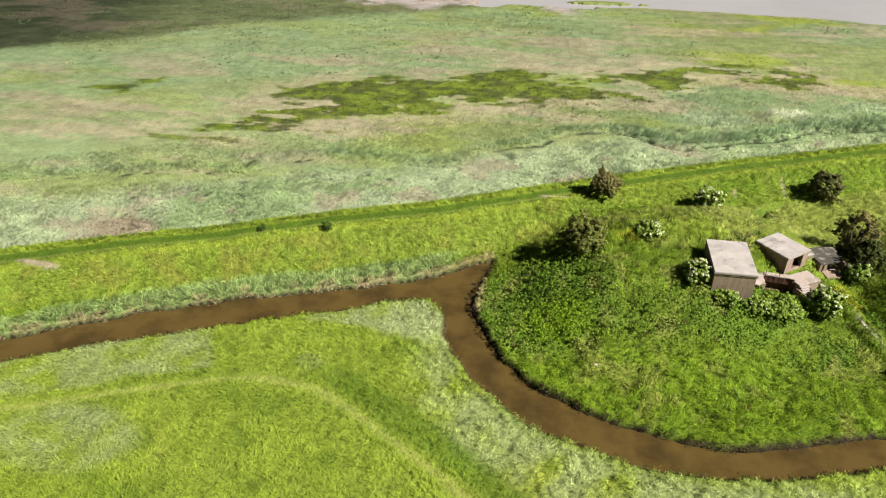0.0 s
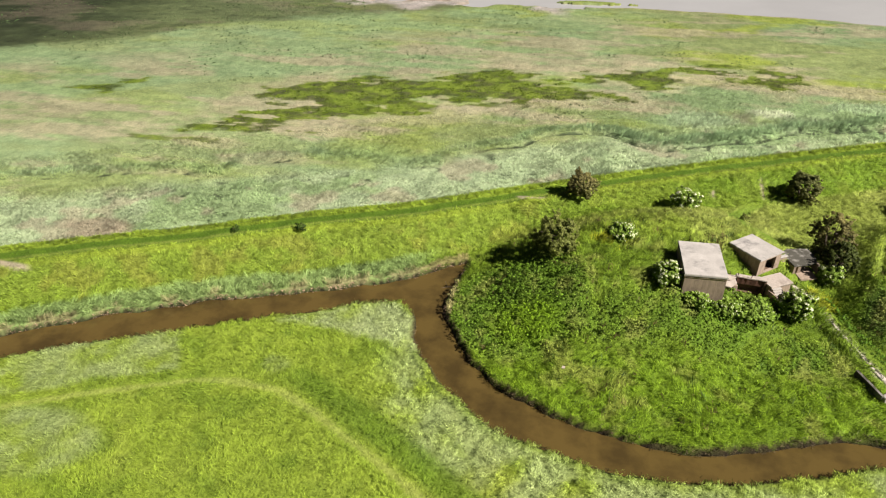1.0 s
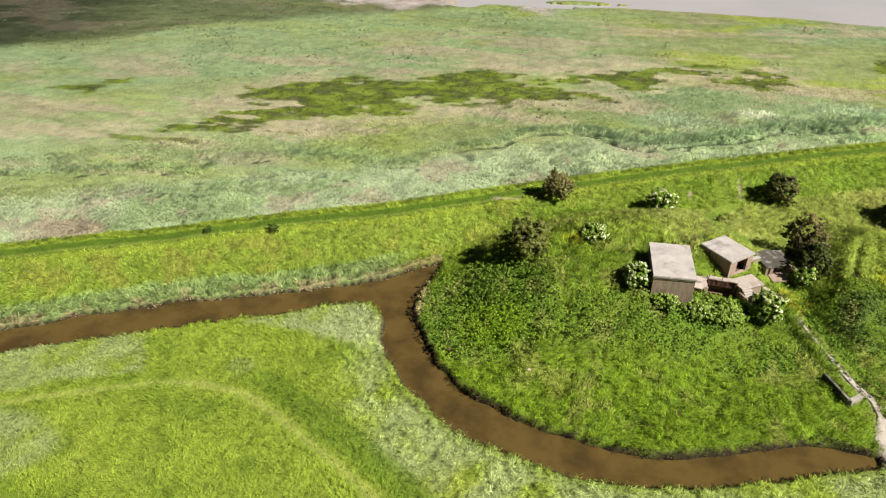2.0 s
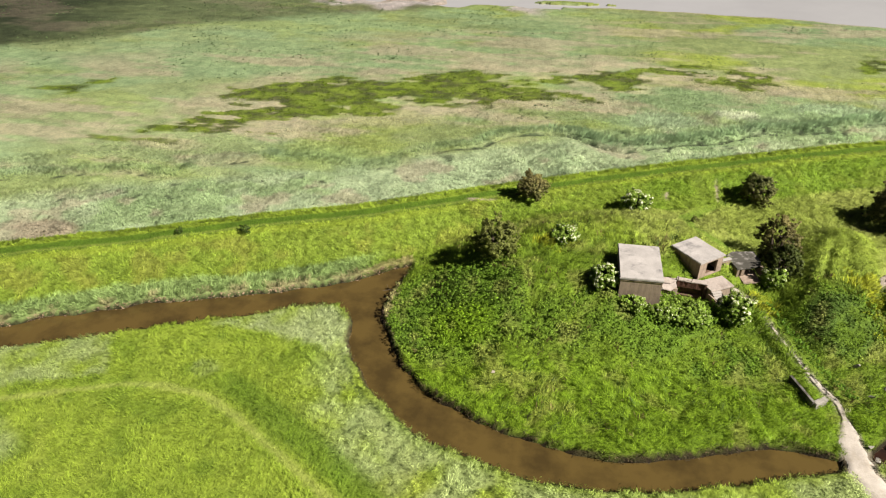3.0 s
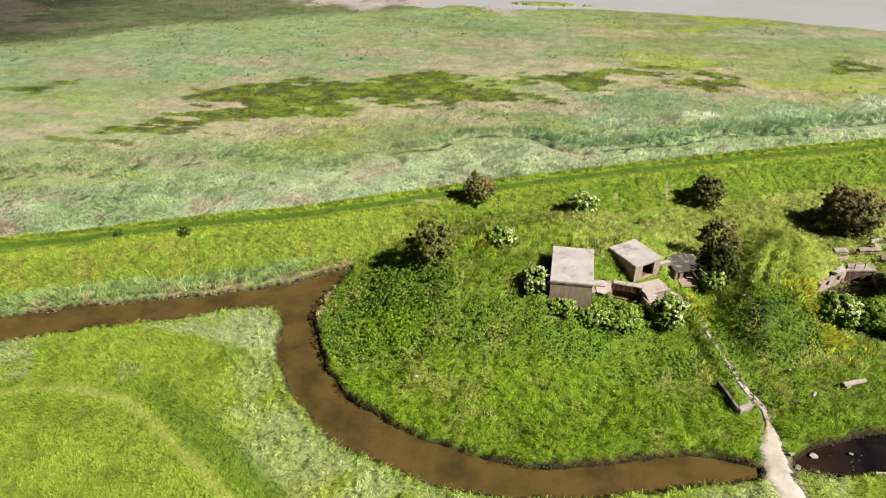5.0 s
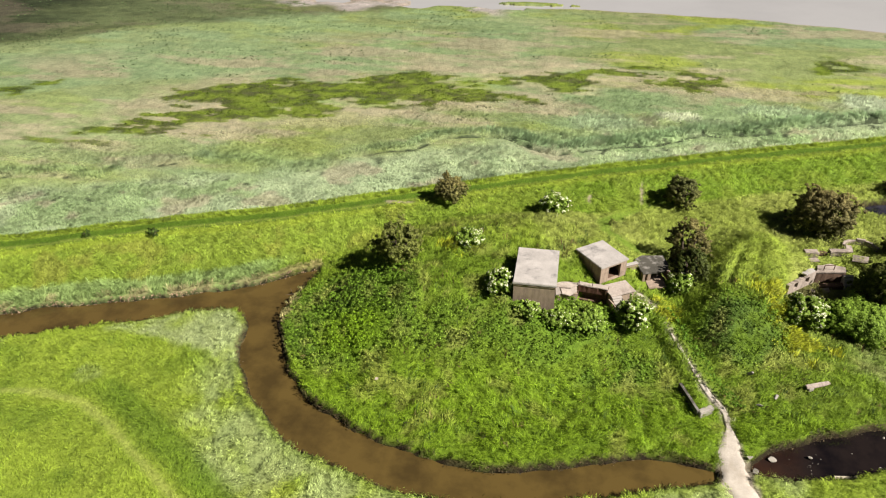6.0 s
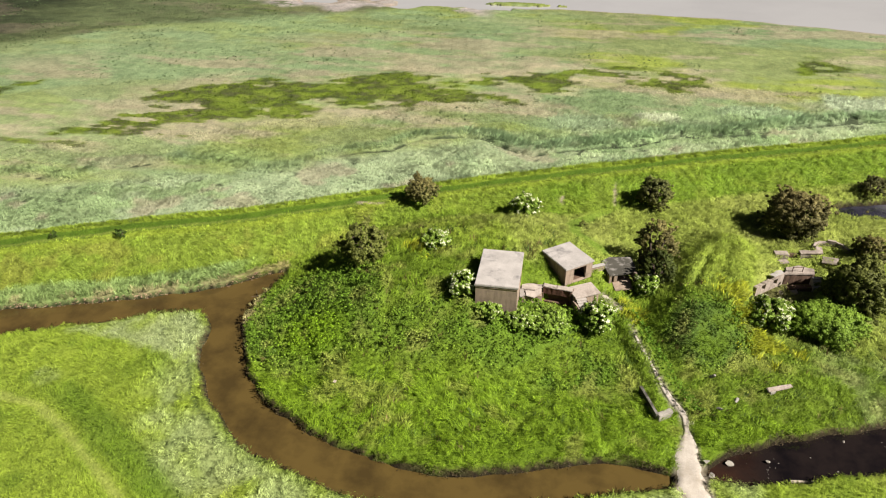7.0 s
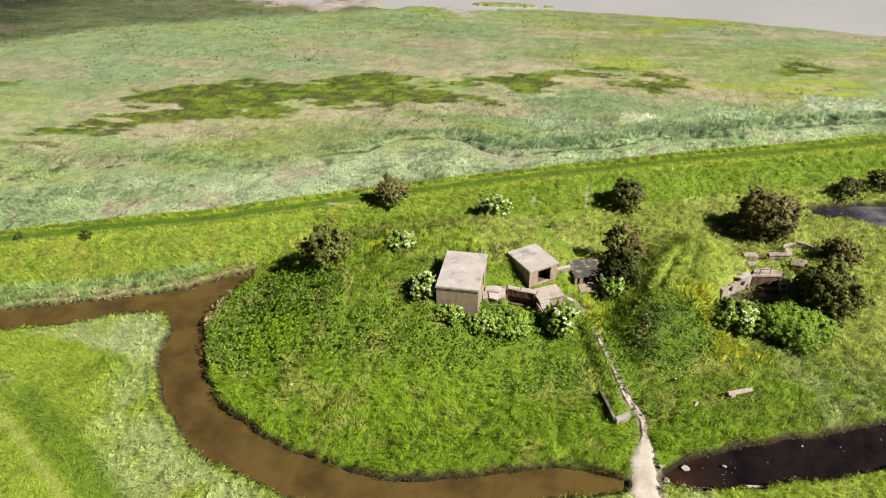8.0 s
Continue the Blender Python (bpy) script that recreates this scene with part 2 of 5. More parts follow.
def cover(x, y, f):
    """Colour of what grows at each place, its height, and how far it is bare."""
    def tint(c, onto, w):
        return onto * (1 - w[:, None]) + c * w[:, None]
    n1, n2, n3 = fbm(x, y, 11, 21, 4), fbm(x, y, 3.2, 22, 4), fbm(x, y, 24, 23, 4)
    b, s = f["bank"], f["south"]
    col = np.tile(MEADOW, (len(x), 1))
    tall = np.full(x.shape, 0.45)
    bare = np.zeros(x.shape)
    col = tint(LUSH, col, step(n2, 0.5, 0.75) * 0.40)
    col = tint(STRAW, col, step(n1, 0.56, 0.75) * 0.18)
    # the meadow south of the moat
    field = step(s, 0, 2) * step(-b, 3, 6)
    tip = outside(x, y, [(-46, -8.8), (-38, -4.6), (-33, -2.6), (-30, -5.5), (-27.5, -12), (-31.5, -11.5), (-37, -9.8)]) + 2.4 * (n2 - 0.5)
    west = outside(x, y, [(-84, -25), (-68, -16.6), (-56.5, -12.8), (-53.2, -19.2), (-62.8, -23.2), (-77, -29)]) + 2.4 * (n2 - 0.5)
    strip = (1 - step(np.abs(f["moat"] - 4.0), 2.2, 4.4)) * step(x, -34, -27)
    low = np.hypot((x + 63) / 8, (y + 31) / 4.5)
    tuft = 1 - step(np.hypot((x + 43.2) / 1.7, (y + 16.2) / 1.5), 0.5, 1.1)
    silver = np.maximum.reduce([(1 - step(tip, -0.6, 0.6)) * 1.1, (1 - step(west, -0.6, 0.6)) * 0.8, strip * 0.8, (1 - step(low, 0.7, 1.1)) * 0.75, tuft * 0.8])
    col = tint(SILVER, col, silver * field * step(n2 + 0.3 * (vnoise(x, y, 1.6, 27) - 0.5), 0.15, 0.65) * 0.85)
    d, _, _ = along(x, y, FIELD_TRACK)
    col = tint(BUFF, col, field * (1 - step(d + (n2 - 0.5) * 0.6, 0.25, 0.6)) * 0.55)
    tall = np.where((d < 0.7) & (s > 0), 0.25, tall)
    tall = np.where(tuft > 0.4, 0.8, tall)
    rank = field * (1 - step(np.abs(d - 2.6), 0.8, 2.2)) * step(x, -45, -38) * (y > -20.5 - 0.62 * (x + 41))
    col = tint(LUSH, col, rank * 0.7)
    # island and knoll
    isle = step(-s, 0, 1) * step(-b, 5, 8)
    nettle = isle * (1 - step(np.hypot((x + 18.5) / 9.5, (y + 2.5) / 9), 0.75, 1.15))
    nettle = np.maximum(nettle, isle * step(fbm(x, y, 7, 41, 3), 0.5, 0.62) * (f["mound"] < 9) * (y < 4) * step(y, -10, -6) * 0.9)
    nettle = np.maximum(nettle, isle * (1 - step(np.hypot((x - 25.5) / 5, (y - 3.0) / 5.5), 0.6, 1.2)) * step(n2, 0.36, 0.5))
    nettle = np.maximum(nettle, isle * (1 - step(np.hypot((x - 7) / 11, (y + 4) / 4.5), 0.7, 1.1)) * step(n2, 0.36, 0.5))
    col = tint(NETTLE, col, nettle * 0.85)
    rank = isle * (1 - step(np.hypot((x - 24.5) / 5, (y - 2.2) / 4.2) + 0.5 * (n2 - 0.5), 0.6, 1.1))
    col = tint(rgb(0.082, 0.138, 0.026), col, rank * 0.8)
    col = tint(rgb(0.18, 0.298, 0.0108), col, isle * (1 - step(np.hypot((x + 17) / 5, (y + 6) / 4), 0.4, 1.2)) * 0.7)
    col = tint(rgb(0.140, 0.230, 0.016), col, isle * (1 - nettle) * 0.8 * step(9 - y, -6, 5))
    lawn = isle * (1 - step(y + 3 * (n1 - 0.5), -10.5, -5.5)) * (1 - nettle)
    col = tint(rgb(0.182, 0.290, 0.017), col, lawn * 0.85)
    col = tint(STRAW, col, isle * step(n2 + 0.15 * vnoise(x, y, 1.1, 5), 0.66, 0.84) * 0.28)
    col = tint(rgb(0.31, 0.37, 0.075), col, isle * step(y + 0.3 * x, 13, 19) * (0.3 + 0.55 * step(f["knoll"], 0.5, 3)))
    col = tint(BUFF, col, isle * (y > 8) * step(n1, 0.42, 0.6) * 0.5 * step(f["knoll"], 0.5, 3))
    col = tint(SILVER, col, isle * step(x, 34, 40) * (y < 12) * step(n2, 0.45, 0.62) * 0.35)
    d, _, _ = along(x, y, LANE)
    lane = isle * (1 - step(d + 1.2 * (n2 - 0.5), 0.8, 1.5))
    col = tint(rgb(0.165, 0.27, 0.026), col, lane * 0.8)
    tall = np.where(lane > 0.5, 0.14, tall)
    # the sea bank: long grass on its slopes, mown along its top
    slope = step(b, -8, -6.5) * (1 - step(b, -0.3, 0.2))
    col = tint(rgb(0.205, 0.285, 0.036), col, slope * 0.8)
    col = tint(rgb(0.172, 0.272, 0.024), col, slope * step(x, -25, 0) * 0.85)
    col = tint(rgb(0.30, 0.25, 0.06), col, slope * step(n2, 0.48, 0.64) * (0.32 - 0.2 * step(x, -25, 5)))
    west_foot = (1 - step(f["moat"] + 1.6 * (n2 - 0.5), 2.6, 3.8)) * step(-s, 0, 1) * (1 - step(x, -34, -29))
    col = tint(rgb(0.27, 0.37, 0.135), col, west_foot * 0.85)
    tall = np.where(west_foot > 0.5, 0.7, tall)
    mown = step(b, 0.0, 0.3) * (1 - step(b, 2.5, 2.8))
    col = tint(MOWN, col, mown)
    col = tint(rgb(0.215, 0.27, 0.045), col, mown * (1 - step(np.abs(b - 0.75), 0.15, 0.5)) * 0.8)
    col = tint(rgb(0.27, 0.35, 0.038), col, step(b, -1.6, -0.9) * (1 - step(b, -0.1, 0.15)) * 0.8)
    tall = np.where(mown > 0.5, 0.07, np.where((b > -1.3) & (b < 0.1), 0.3, tall))
    rim = step(b, 2.5, 2.8) * (1 - step(b, 4.5, 6))
    col = tint(rgb(0.245, 0.335, 0.034), col, rim * 0.9)
    # saltmarsh and reeds beyond the bank
    marsh = step(b, 5, 7)
    grain = fbm(x * 0.5, y, 2.4, 50, 4)
    m = np.tile(rgb(0.195, 0.225, 0.082), (len(x), 1))
    m = tint(rgb(0.185, 0.25, 0.115), m, step(fbm(x * 0.4, y, 15, 51, 6), 0.44, 0.60) * 0.8)
    m = tint(rgb(0.235, 0.275, 0.042), m, step(fbm(x * 0.4, y, 11, 52, 6), 0.48, 0.60) * (0.5 + 0.4 * step(x, -30, 40)))
    m = tint(rgb(0.27, 0.32, 0.165), m, (1 - step(x + 30 * (n3 - 0.5), -85, -25)) * 0.35)
    m = tint(rgb(0.215, 0.285, 0.135), m, step(b, 62, 76) * (1 - step(x + 40 * (n3 - 0.5), -20, 25)) * step(fbm(x * 0.35, y, 8, 77, 4), 0.40, 0.56) * 0.7)
    ring = np.minimum(outside(x, y, PATCH), outside(x, y, EAST_PATCH))
    halo = (1 - step(ring + 14 * (fbm(x * 0.4, y, 7, 78, 4) - 0.5), 3, 10)) * step(fbm(x * 0.35, y, 4, 79, 4), 0.36, 0.54)
    m = tint(rgb(0.33, 0.285, 0.17), m, halo * 0.65)
    m = tint(rgb(0.325, 0.275, 0.175), m, step(0.62 * fbm(x * 0.33, y * 1.2, 9, 53, 6) + 0.38 * fbm(x * 0.3, y * 1.3, 3.5, 66, 4) + 0.1 * (1 - step(np.hypot((x + 85) / 45, (y - 45) / 22), 0.5, 1.1)) * (b > 24) + 0.14 * (fbm(x * 0.5, y, 1.3, 67, 3) - 0.5), 0.46, 0.60) * 0.75 * step(b, 20, 32) * (1 - step(b, 85, 110)))
    bed = 1 - step(b + 14 * (fbm(x * 0.6, y, 12, 54, 4) - 0.5), 19, 27)
    m = tint(rgb(0.295, 0.34, 0.19), m, bed * 0.9)
    m = tint(rgb(0.215, 0.285, 0.115), m, bed * step(fbm(x * 0.7, y, 9, 56, 4), 0.50, 0.62) * 0.7)
    m = tint(rgb(0.09, 0.15, 0.06), m, bed * step(fbm(x, y, 6, 55, 4), 0.54, 0.66) * 0.6 * (0.2 + 0.45 * step(x, -35, 5)))
    m = tint(rgb(0.26, 0.195, 0.125), m, (1 - step(np.hypot((x + 81) / 7, (y - 5.5) / 3.5) + (grain - 0.5), 0.4, 1.0)) * 0.8)
    m = tint(rgb(0.31, 0.255, 0.175), m, bed * step(fbm(x * 0.7, y, 5, 57, 4), 0.60, 0.70) * 0.6)
    m = m * (0.97 + 0.5 * (grain - 0.3))[:, None] * (0.86, 0.90, 0.96) * (1.10 - 0.20 * step(b, 45, 85))[:, None]
    speck = fbm(x * 0.6, y, 1.7, 84, 3)
    m = tint(DARKWEED * (0.30 + 1.0 * step(speck, 0.3, 0.7))[:, None], m, np.clip(weedy(x, y) * (0.7 + 0.7 * speck), 0, 1) * 0.92)
    for cx, cy, rx, ry, c in ((9, 64, 7.5, 4.2, rgb(0.22, 0.28, 0.16)), (23, 68.5, 5, 2.6, rgb(0.33, 0.36, 0.24)), (43, 74, 9, 4, rgb(0.22, 0.285, 0.16)), (64, 82, 12, 5, rgb(0.30, 0.35, 0.23))):
        r = np.hypot((x - cx) / rx, (y - cy) / ry) + (n2 - 0.5) * 0.8
        m = tint(c, m, 1 - step(r, 0.7, 1.1))
        bed = np.maximum(bed, 1 - step(r, 0.75, 1.0))
    # brown far marsh, with a cloud's shadow put into its colour
    clouded_marsh = step(y - np.interp(x, [-220, -165, -144, -130, -116, -100, -75, -40], [70, 81, 90, 100, 110, 122, 133, 146]) + 16 * (n3 - 0.5) + 9 * (grain - 0.5), -3, 5) * (1 - step(x, -52, -30))
    m = tint(rgb(0.076, 0.092, 0.040) * (0.45 + 1.1 * grain)[:, None], m, clouded_marsh * 0.9)
    m = tint(rgb(0.020, 0.027, 0.012) * (0.3 + 1.4 * grain)[:, None], m, clouded_marsh * (1 - step(x + 40 * (n3 - 0.5), -170, -122)) * 0.95)
    m = tint(rgb(0.115, 0.155, 0.035), m, clouded_marsh * step(fbm(x * 0.4, y, 6, 72, 4), 0.52, 0.62) * step(x, -120, -80) * 0.6)
    m = tint(rgb(0.14, 0.11, 0.085), m, clouded_marsh * step(fbm(x * 0.5, y, 12, 61, 5) + 0.2 * (grain - 0.5), 0.54, 0.66) * 0.35)
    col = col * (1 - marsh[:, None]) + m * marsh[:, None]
    tall = np.where(marsh > 0.5, np.where(bed > 0.4, 0.34 + 0.36 * step(x, -30, 0), 0.26), tall)
    # bare ground
    for cx, cy, rx, ry in ((-83.6, -7.8, 3.0, 0.7), (-19, 22.2, 2.6, 0.5), (15.5, 33.2, 0.45, 2.8), (7.8, 30.2, 0.5, 1.0), (34.5, 27, 1.8, 0.5)):
        r = np.hypot((x - cx) / rx, (y - cy) / ry) + (n2 - 0.5) * 0.9
        bare = np.maximum(bare, 1 - step(r, 0.7, 1.05))
    col = tint(rgb(0.33, 0.265, 0.205), col, bare * 0.9)
    on_path = 1 - step(f["path"] + (n2 - 0.5) * 0.5, f["path_w"] - 0.05, f["path_w"] + 0.25)
    col = tint(DUST, col, on_path)
    d, creek_side, _ = along(x, y, CREEK)
    gut = marsh * step(fbm(x, y, 4, 64, 3) - 0.13 * (1 - step(x, -30, -12)), 0.38, 0.45) * (1 - step(d + 1.0 * (n2 - 0.5), 0.3, 0.7))
    gut = gut * np.maximum(step(x, -38, -20), step(vnoise(x, y, 1.1, 93), 0.55, 0.7))
    # creek mud and the shadow under its reeds, both in one dark tint
    col = tint(rgb(0.028, 0.034, 0.018), col, gut * 0.95)
    far_side = np.exp(-((d - 2.6) / 1.7) ** 2) * marsh * (creek_side > 0)
    col = tint(rgb(0.16, 0.24, 0.115), col, far_side * (0.4 + 0.5 * step(x, -40, -5)))
    pocket = marsh * (d < 9) * step(vnoise(x, y, 1.3, 82) + 0.6 * (fbm(x, y, 9, 83, 2) - 0.5) - 0.02 * d, 0.78, 0.85) * bed
    col = tint(rgb(0.030, 0.040, 0.02), col, pocket * 0.9)
    bare = np.maximum(bare, pocket)
    bare = np.maximum(bare, gut)
    hollow = 1 - step(outside(x, y, PIT), -0.2, 0.5)
    col = tint(rgb(0.10, 0.08, 0.045), col, hollow * step(n2, 0.3, 0.6) * 0.8)
    w = f["water"]
    litter = (1 - step(np.abs(w - 0.55), 0.25, 0.5)) * (s < 0) * (x < -26) * step(fbm(x, y, 2.2, 71, 3), 0.38, 0.5)
    col = tint(rgb(0.45, 0.312, 0.203), col, litter * 0.5)
    brink = (1 - step(w + 0.3 * (n2 - 0.5), 0.12, 0.4)) * np.where((s < 0) & (x < -27), 0.25, 0.9)
    col = tint(rgb(0.062, 0.047, 0.024), col, brink)
    muddy = 1 - step(w, 0.0, 0.2)
    col = tint(MUD, col, muddy * 0.95)
    shore = step(f["shore"], -3, 0)
    flat = step(f["shore"], -14, -6) * step(fbm(x * 0.45, y, 8, 73, 4), 0.50, 0.54) * (1 - step(x, -26, -16))
    col = tint(rgb(0.31, 0.275, 0.265) * (0.6 + 0.8 * grain)[:, None], col, flat)
    col = tint(rgb(0.26, 0.22, 0.19), col, shore)
    slump = (1 - step(np.abs(f["moat"] - 1.25 + 0.9 * (fbm(x, y, 3, 48, 3) - 0.5)), 0.12, 0.3)) * (s > 0) * step(x, -35, -33) * (1 - step(x, -24, -18)) * step(fbm(x, y, 4, 49, 2), 0.36, 0.46)
    col = tint(rgb(0.05, 0.07, 0.02), col, slump * 0.9)
    bare = np.maximum.reduce([bare, on_path, 0.5 * muddy, shore, slump])
    return col, tall, bare, nettle


# ---- materials ----
def material(name, rough=0.8, spec=0.3):
    m = bpy.data.materials.new(name)
    m.use_nodes = True
    nt = m.node_tree
    bsdf = nt.nodes["Principled BSDF"]
    bsdf.inputs["Roughness"].default_value = rough
    bsdf.inputs["Specular IOR Level"].default_value = spec
    return m, nt, bsdf


def node(nt, kind, **values):
    n = nt.nodes.new("ShaderNode" + kind)
    for key, v in values.items():
        n.inputs[key].default_value = v
    return n


def noise_at(nt, size, detail=4.0, rough=0.6, space="Object"):
    co = nt.nodes.new("ShaderNodeTexCoord")
    n = node(nt, "TexNoise", Scale=1.0 / size, Detail=detail, Roughness=rough)
    nt.links.new(co.outputs[space], n.inputs["Vector"])
    return n.outputs["Fac"]


def ramp(nt, fac, *stops):
    r = nt.nodes.new("ShaderNodeValToRGB")
    while len(r.color_ramp.elements) < len(stops):
        r.color_ramp.elements.new(0.5)
    for e, (at, c) in zip(r.color_ramp.elements, stops):
        e.position, e.color = at, (*c, 1) if len(c) == 3 else c
    nt.links.new(fac, r.inputs[0])
    return r.outputs[0]


def blend(nt, a, b, fac, how="MIX"):
    n = nt.nodes.new("ShaderNodeMix")
    n.data_type, n.blend_type = "RGBA", how
    for v, key in ((fac, 0), (a, 6), (b, 7)):
        if isinstance(v, (int, float)):
            n.inputs[key].default_value = v
        elif isinstance(v, tuple):
            n.inputs[key].default_value = (*v, 1)
        else:
            nt.links.new(v, n.inputs[key])
    return n.outputs[2]


def bump(nt, bsdf, height, strength, distance):
    b = node(nt, "Bump", Strength=strength, Distance=distance)
    nt.links.new(height, b.inputs["Height"])
    nt.links.new(b.outputs[0], bsdf.inputs["Normal"])


def plant(name, through=0.35, spread=0.5, gloss=0.25, lift=0.0):
    """Leaves and blades: the colour stored in the mesh, varied from blade to blade, with light shining through."""
    m, nt, bsdf = material(name, 0.55, gloss)
    tone = node(nt, "Attribute")
    tone.attribute_name = "tone"
    geo = nt.nodes.new("ShaderNodeNewGeometry")
    lo, hi = 1 - spread, 1 + spread
    vary = ramp(nt, geo.outputs["Random Per Island"], (0.0, (lo, lo, lo)), (0.7, (1, 1, 1)), (1.0, (hi, hi * 0.98, hi * 1.05)))
    c = blend(nt, tone.outputs["Color"], vary, 1.0, "MULTIPLY")
    nt.links.new(c, bsdf.inputs["Base Color"])
    if lift:
        even = nt.nodes.new("ShaderNodeMix")
        even.data_type = "VECTOR"
        even.inputs[0].default_value = lift
        nt.links.new(geo.outputs["Normal"], even.inputs[4])
        up = node(nt, "Attribute")
        up.attribute_name = "rise"
        nt.links.new(up.outputs["Vector"], even.inputs[5])
        unit = nt.nodes.new("ShaderNodeVectorMath")
        unit.operation = "NORMALIZE"
        nt.links.new(even.outputs[1], unit.inputs[0])
        nt.links.new(unit.outputs[0], bsdf.inputs["Normal"])
    tr = node(nt, "BsdfTranslucent")
    nt.links.new(c, tr.inputs["Color"])
    mx = node(nt, "MixShader", Fac=through)
    nt.links.new(bsdf.outputs[0], mx.inputs[1])
    nt.links.new(tr.outputs[0], mx.inputs[2])
    nt.links.new(mx.outputs[0], nt.nodes["Material Output"].inputs["Surface"])
    return m


def make_ground():
    m, nt, bsdf = material("turf", 0.9, 0.15)
    tone = node(nt, "Attribute")
    tone.attribute_name = "tone"
    fine = ramp(nt, noise_at(nt, 0.35, 5, 0.7), (0.3, (0.68, 0.68, 0.68)), (0.55, (0.95, 0.95, 0.95)), (0.75, (1.15, 1.15, 1.1)))
    c = blend(nt, tone.outputs["Color"], fine, 1.0, "MULTIPLY")
    wide = ramp(nt, noise_at(nt, 2.1, 5, 0.65), (0.35, (0.75, 0.78, 0.75)), (0.7, (1.15, 1.12, 1.1)))
    nt.links.new(blend(nt, c, wide, 1.0, "MULTIPLY"), bsdf.inputs["Base Color"])
    bump(nt, bsdf, noise_at(nt, 0.3, 5, 0.7), 1.0, 0.25)
    return m


def make_concrete(name, base, stain, streak=0.0, blots=(0.48, 0.70), blot_size=2.0):
    m, nt, bsdf = material(name, 0.88, 0.25)
    c = ramp(nt, noise_at(nt, 1.6, 6, 0.65), (0.3, tuple(v * 0.78 for v in base)), (0.55, base), (0.75, tuple(min(v * 1.18, 0.8) for v in base)))
    blot = ramp(nt, noise_at(nt, blot_size, 8, 0.74), (blots[0], (0, 0, 0)), (blots[1], (1, 1, 1)))
    c = blend(nt, c, stain, blot)
    grain = ramp(nt, noise_at(nt, 0.06, 3, 0.6), (0.3, (0.8, 0.8, 0.8)), (0.7, (1.1, 1.1, 1.1)))
    c = blend(nt, c, grain, 1.0, "MULTIPLY")
    if streak:
        co = nt.nodes.new("ShaderNodeTexCoord")
        mp = node(nt, "Mapping", Scale=(3.0, 3.0, 0.35))
        nt.links.new(co.outputs["Object"], mp.inputs[0])
        n = node(nt, "TexNoise", Scale=1.0, Detail=5.0, Roughness=0.7)
        nt.links.new(mp.outputs[0], n.inputs["Vector"])
        c = blend(nt, c, ramp(nt, n.outputs[0], (0.42, (1, 1, 1)), (0.7, (1 - streak, 1 - streak, 1 - streak))), 1.0, "MULTIPLY")
    nt.links.new(c, bsdf.inputs["Base Color"])
    bump(nt, bsdf, noise_at(nt, 0.12, 5, 0.7), 0.5, 0.03)
    return m


def make_water(name, deep, shallow, size, rough, wave, silt_or_sheen=None):
    m, nt, bsdf = material(name, rough, 0.5)
    bsdf.inputs["IOR"].default_value = 1.33
    c = ramp(nt, noise_at(nt, size, 5, 0.6), (0.36, deep), (0.56, shallow))
    # one end tinted: silt in the dark pond, painted sky sheen in the far one
    if silt_or_sheen:
        x0, x1, tint = silt_or_sheen
        co, cut = nt.nodes.new("ShaderNodeTexCoord"), nt.nodes.new("ShaderNodeSeparateXYZ")
        nt.links.new(co.outputs["Object"], cut.inputs[0])
        near = node(nt, "MapRange")
        near.inputs[1].default_value, near.inputs[2].default_value = x1, x0
        nt.links.new(cut.outputs[0], near.inputs[0])
        cloud = blend(nt, near.outputs[0], ramp(nt, noise_at(nt, 2.5, 5, 0.6), (0.3, (0.2, 0.2, 0.2)), (0.6, (1, 1, 1))), 1.0, "MULTIPLY")
        c = blend(nt, c, tint, cloud)
    nt.links.new(c, bsdf.inputs["Base Color"])
    bump(nt, bsdf, noise_at(nt, 0.5, 3, 0.5), wave, 0.05)
    return m


TURF = make_ground()
GRASS, REEDS, LEAF = plant("grass_blades", 0.22, 0.2, 0.10, 0.8), plant("reed_blades", 0.28, 0.07, 0.12, 0.88), plant("leaves", 0.24, 0.36, 0.10, 0.62)
MEADOW_BLADES = plant("meadow_blades", 0.22, 0.16, 0.10, 0.86)
PETAL = plant("petals", 0.15, 0.12, 0.10, 0.6)
# dark base holds some moss and the shade that falls on the concrete
SHADED_MOSSY = make_concrete("shaded_mossy_concrete", (0.06, 0.055, 0.045), (0.19, 0.175, 0.16), 0.0, (0.50, 0.60), 1.0)
ROOF = make_concrete("weathered_concrete", (0.335, 0.308, 0.292), (0.12, 0.113, 0.113), 0.0, (0.52, 0.68), 2.4)
STEP = make_concrete("worn_concrete", (0.34, 0.305, 0.28), (0.18, 0.155, 0.135))
LINTEL = make_concrete("rusty_brick", (0.14, 0.07, 0.05), (0.06, 0.028, 0.02), 0.5)
WALL = make_concrete("tan_concrete", (0.31, 0.235, 0.182), (0.19, 0.142, 0.11), 0.3)
APRON = make_concrete("pinkish_concrete", (0.37, 0.315, 0.28), (0.17, 0.135, 0.115), 0.2)
RUIN = make_concrete("crumbled_concrete", (0.32, 0.265, 0.23), (0.15, 0.12, 0.10), 0.35)
BRICK = make_concrete("stained_brick", (0.13, 0.08, 0.055), (0.07, 0.045, 0.034), 0.4)
STONE = make_concrete("grey_rubble", (0.29, 0.265, 0.235), (0.15, 0.135, 0.115))
TRACK = make_concrete("dusty_path", (0.40, 0.355, 0.31), (0.26, 0.22, 0.175))
BROWN_WATER = make_water("muddy_water", (0.040, 0.0265, 0.009), (0.072, 0.048, 0.0145), 5, 0.10, 0.15)
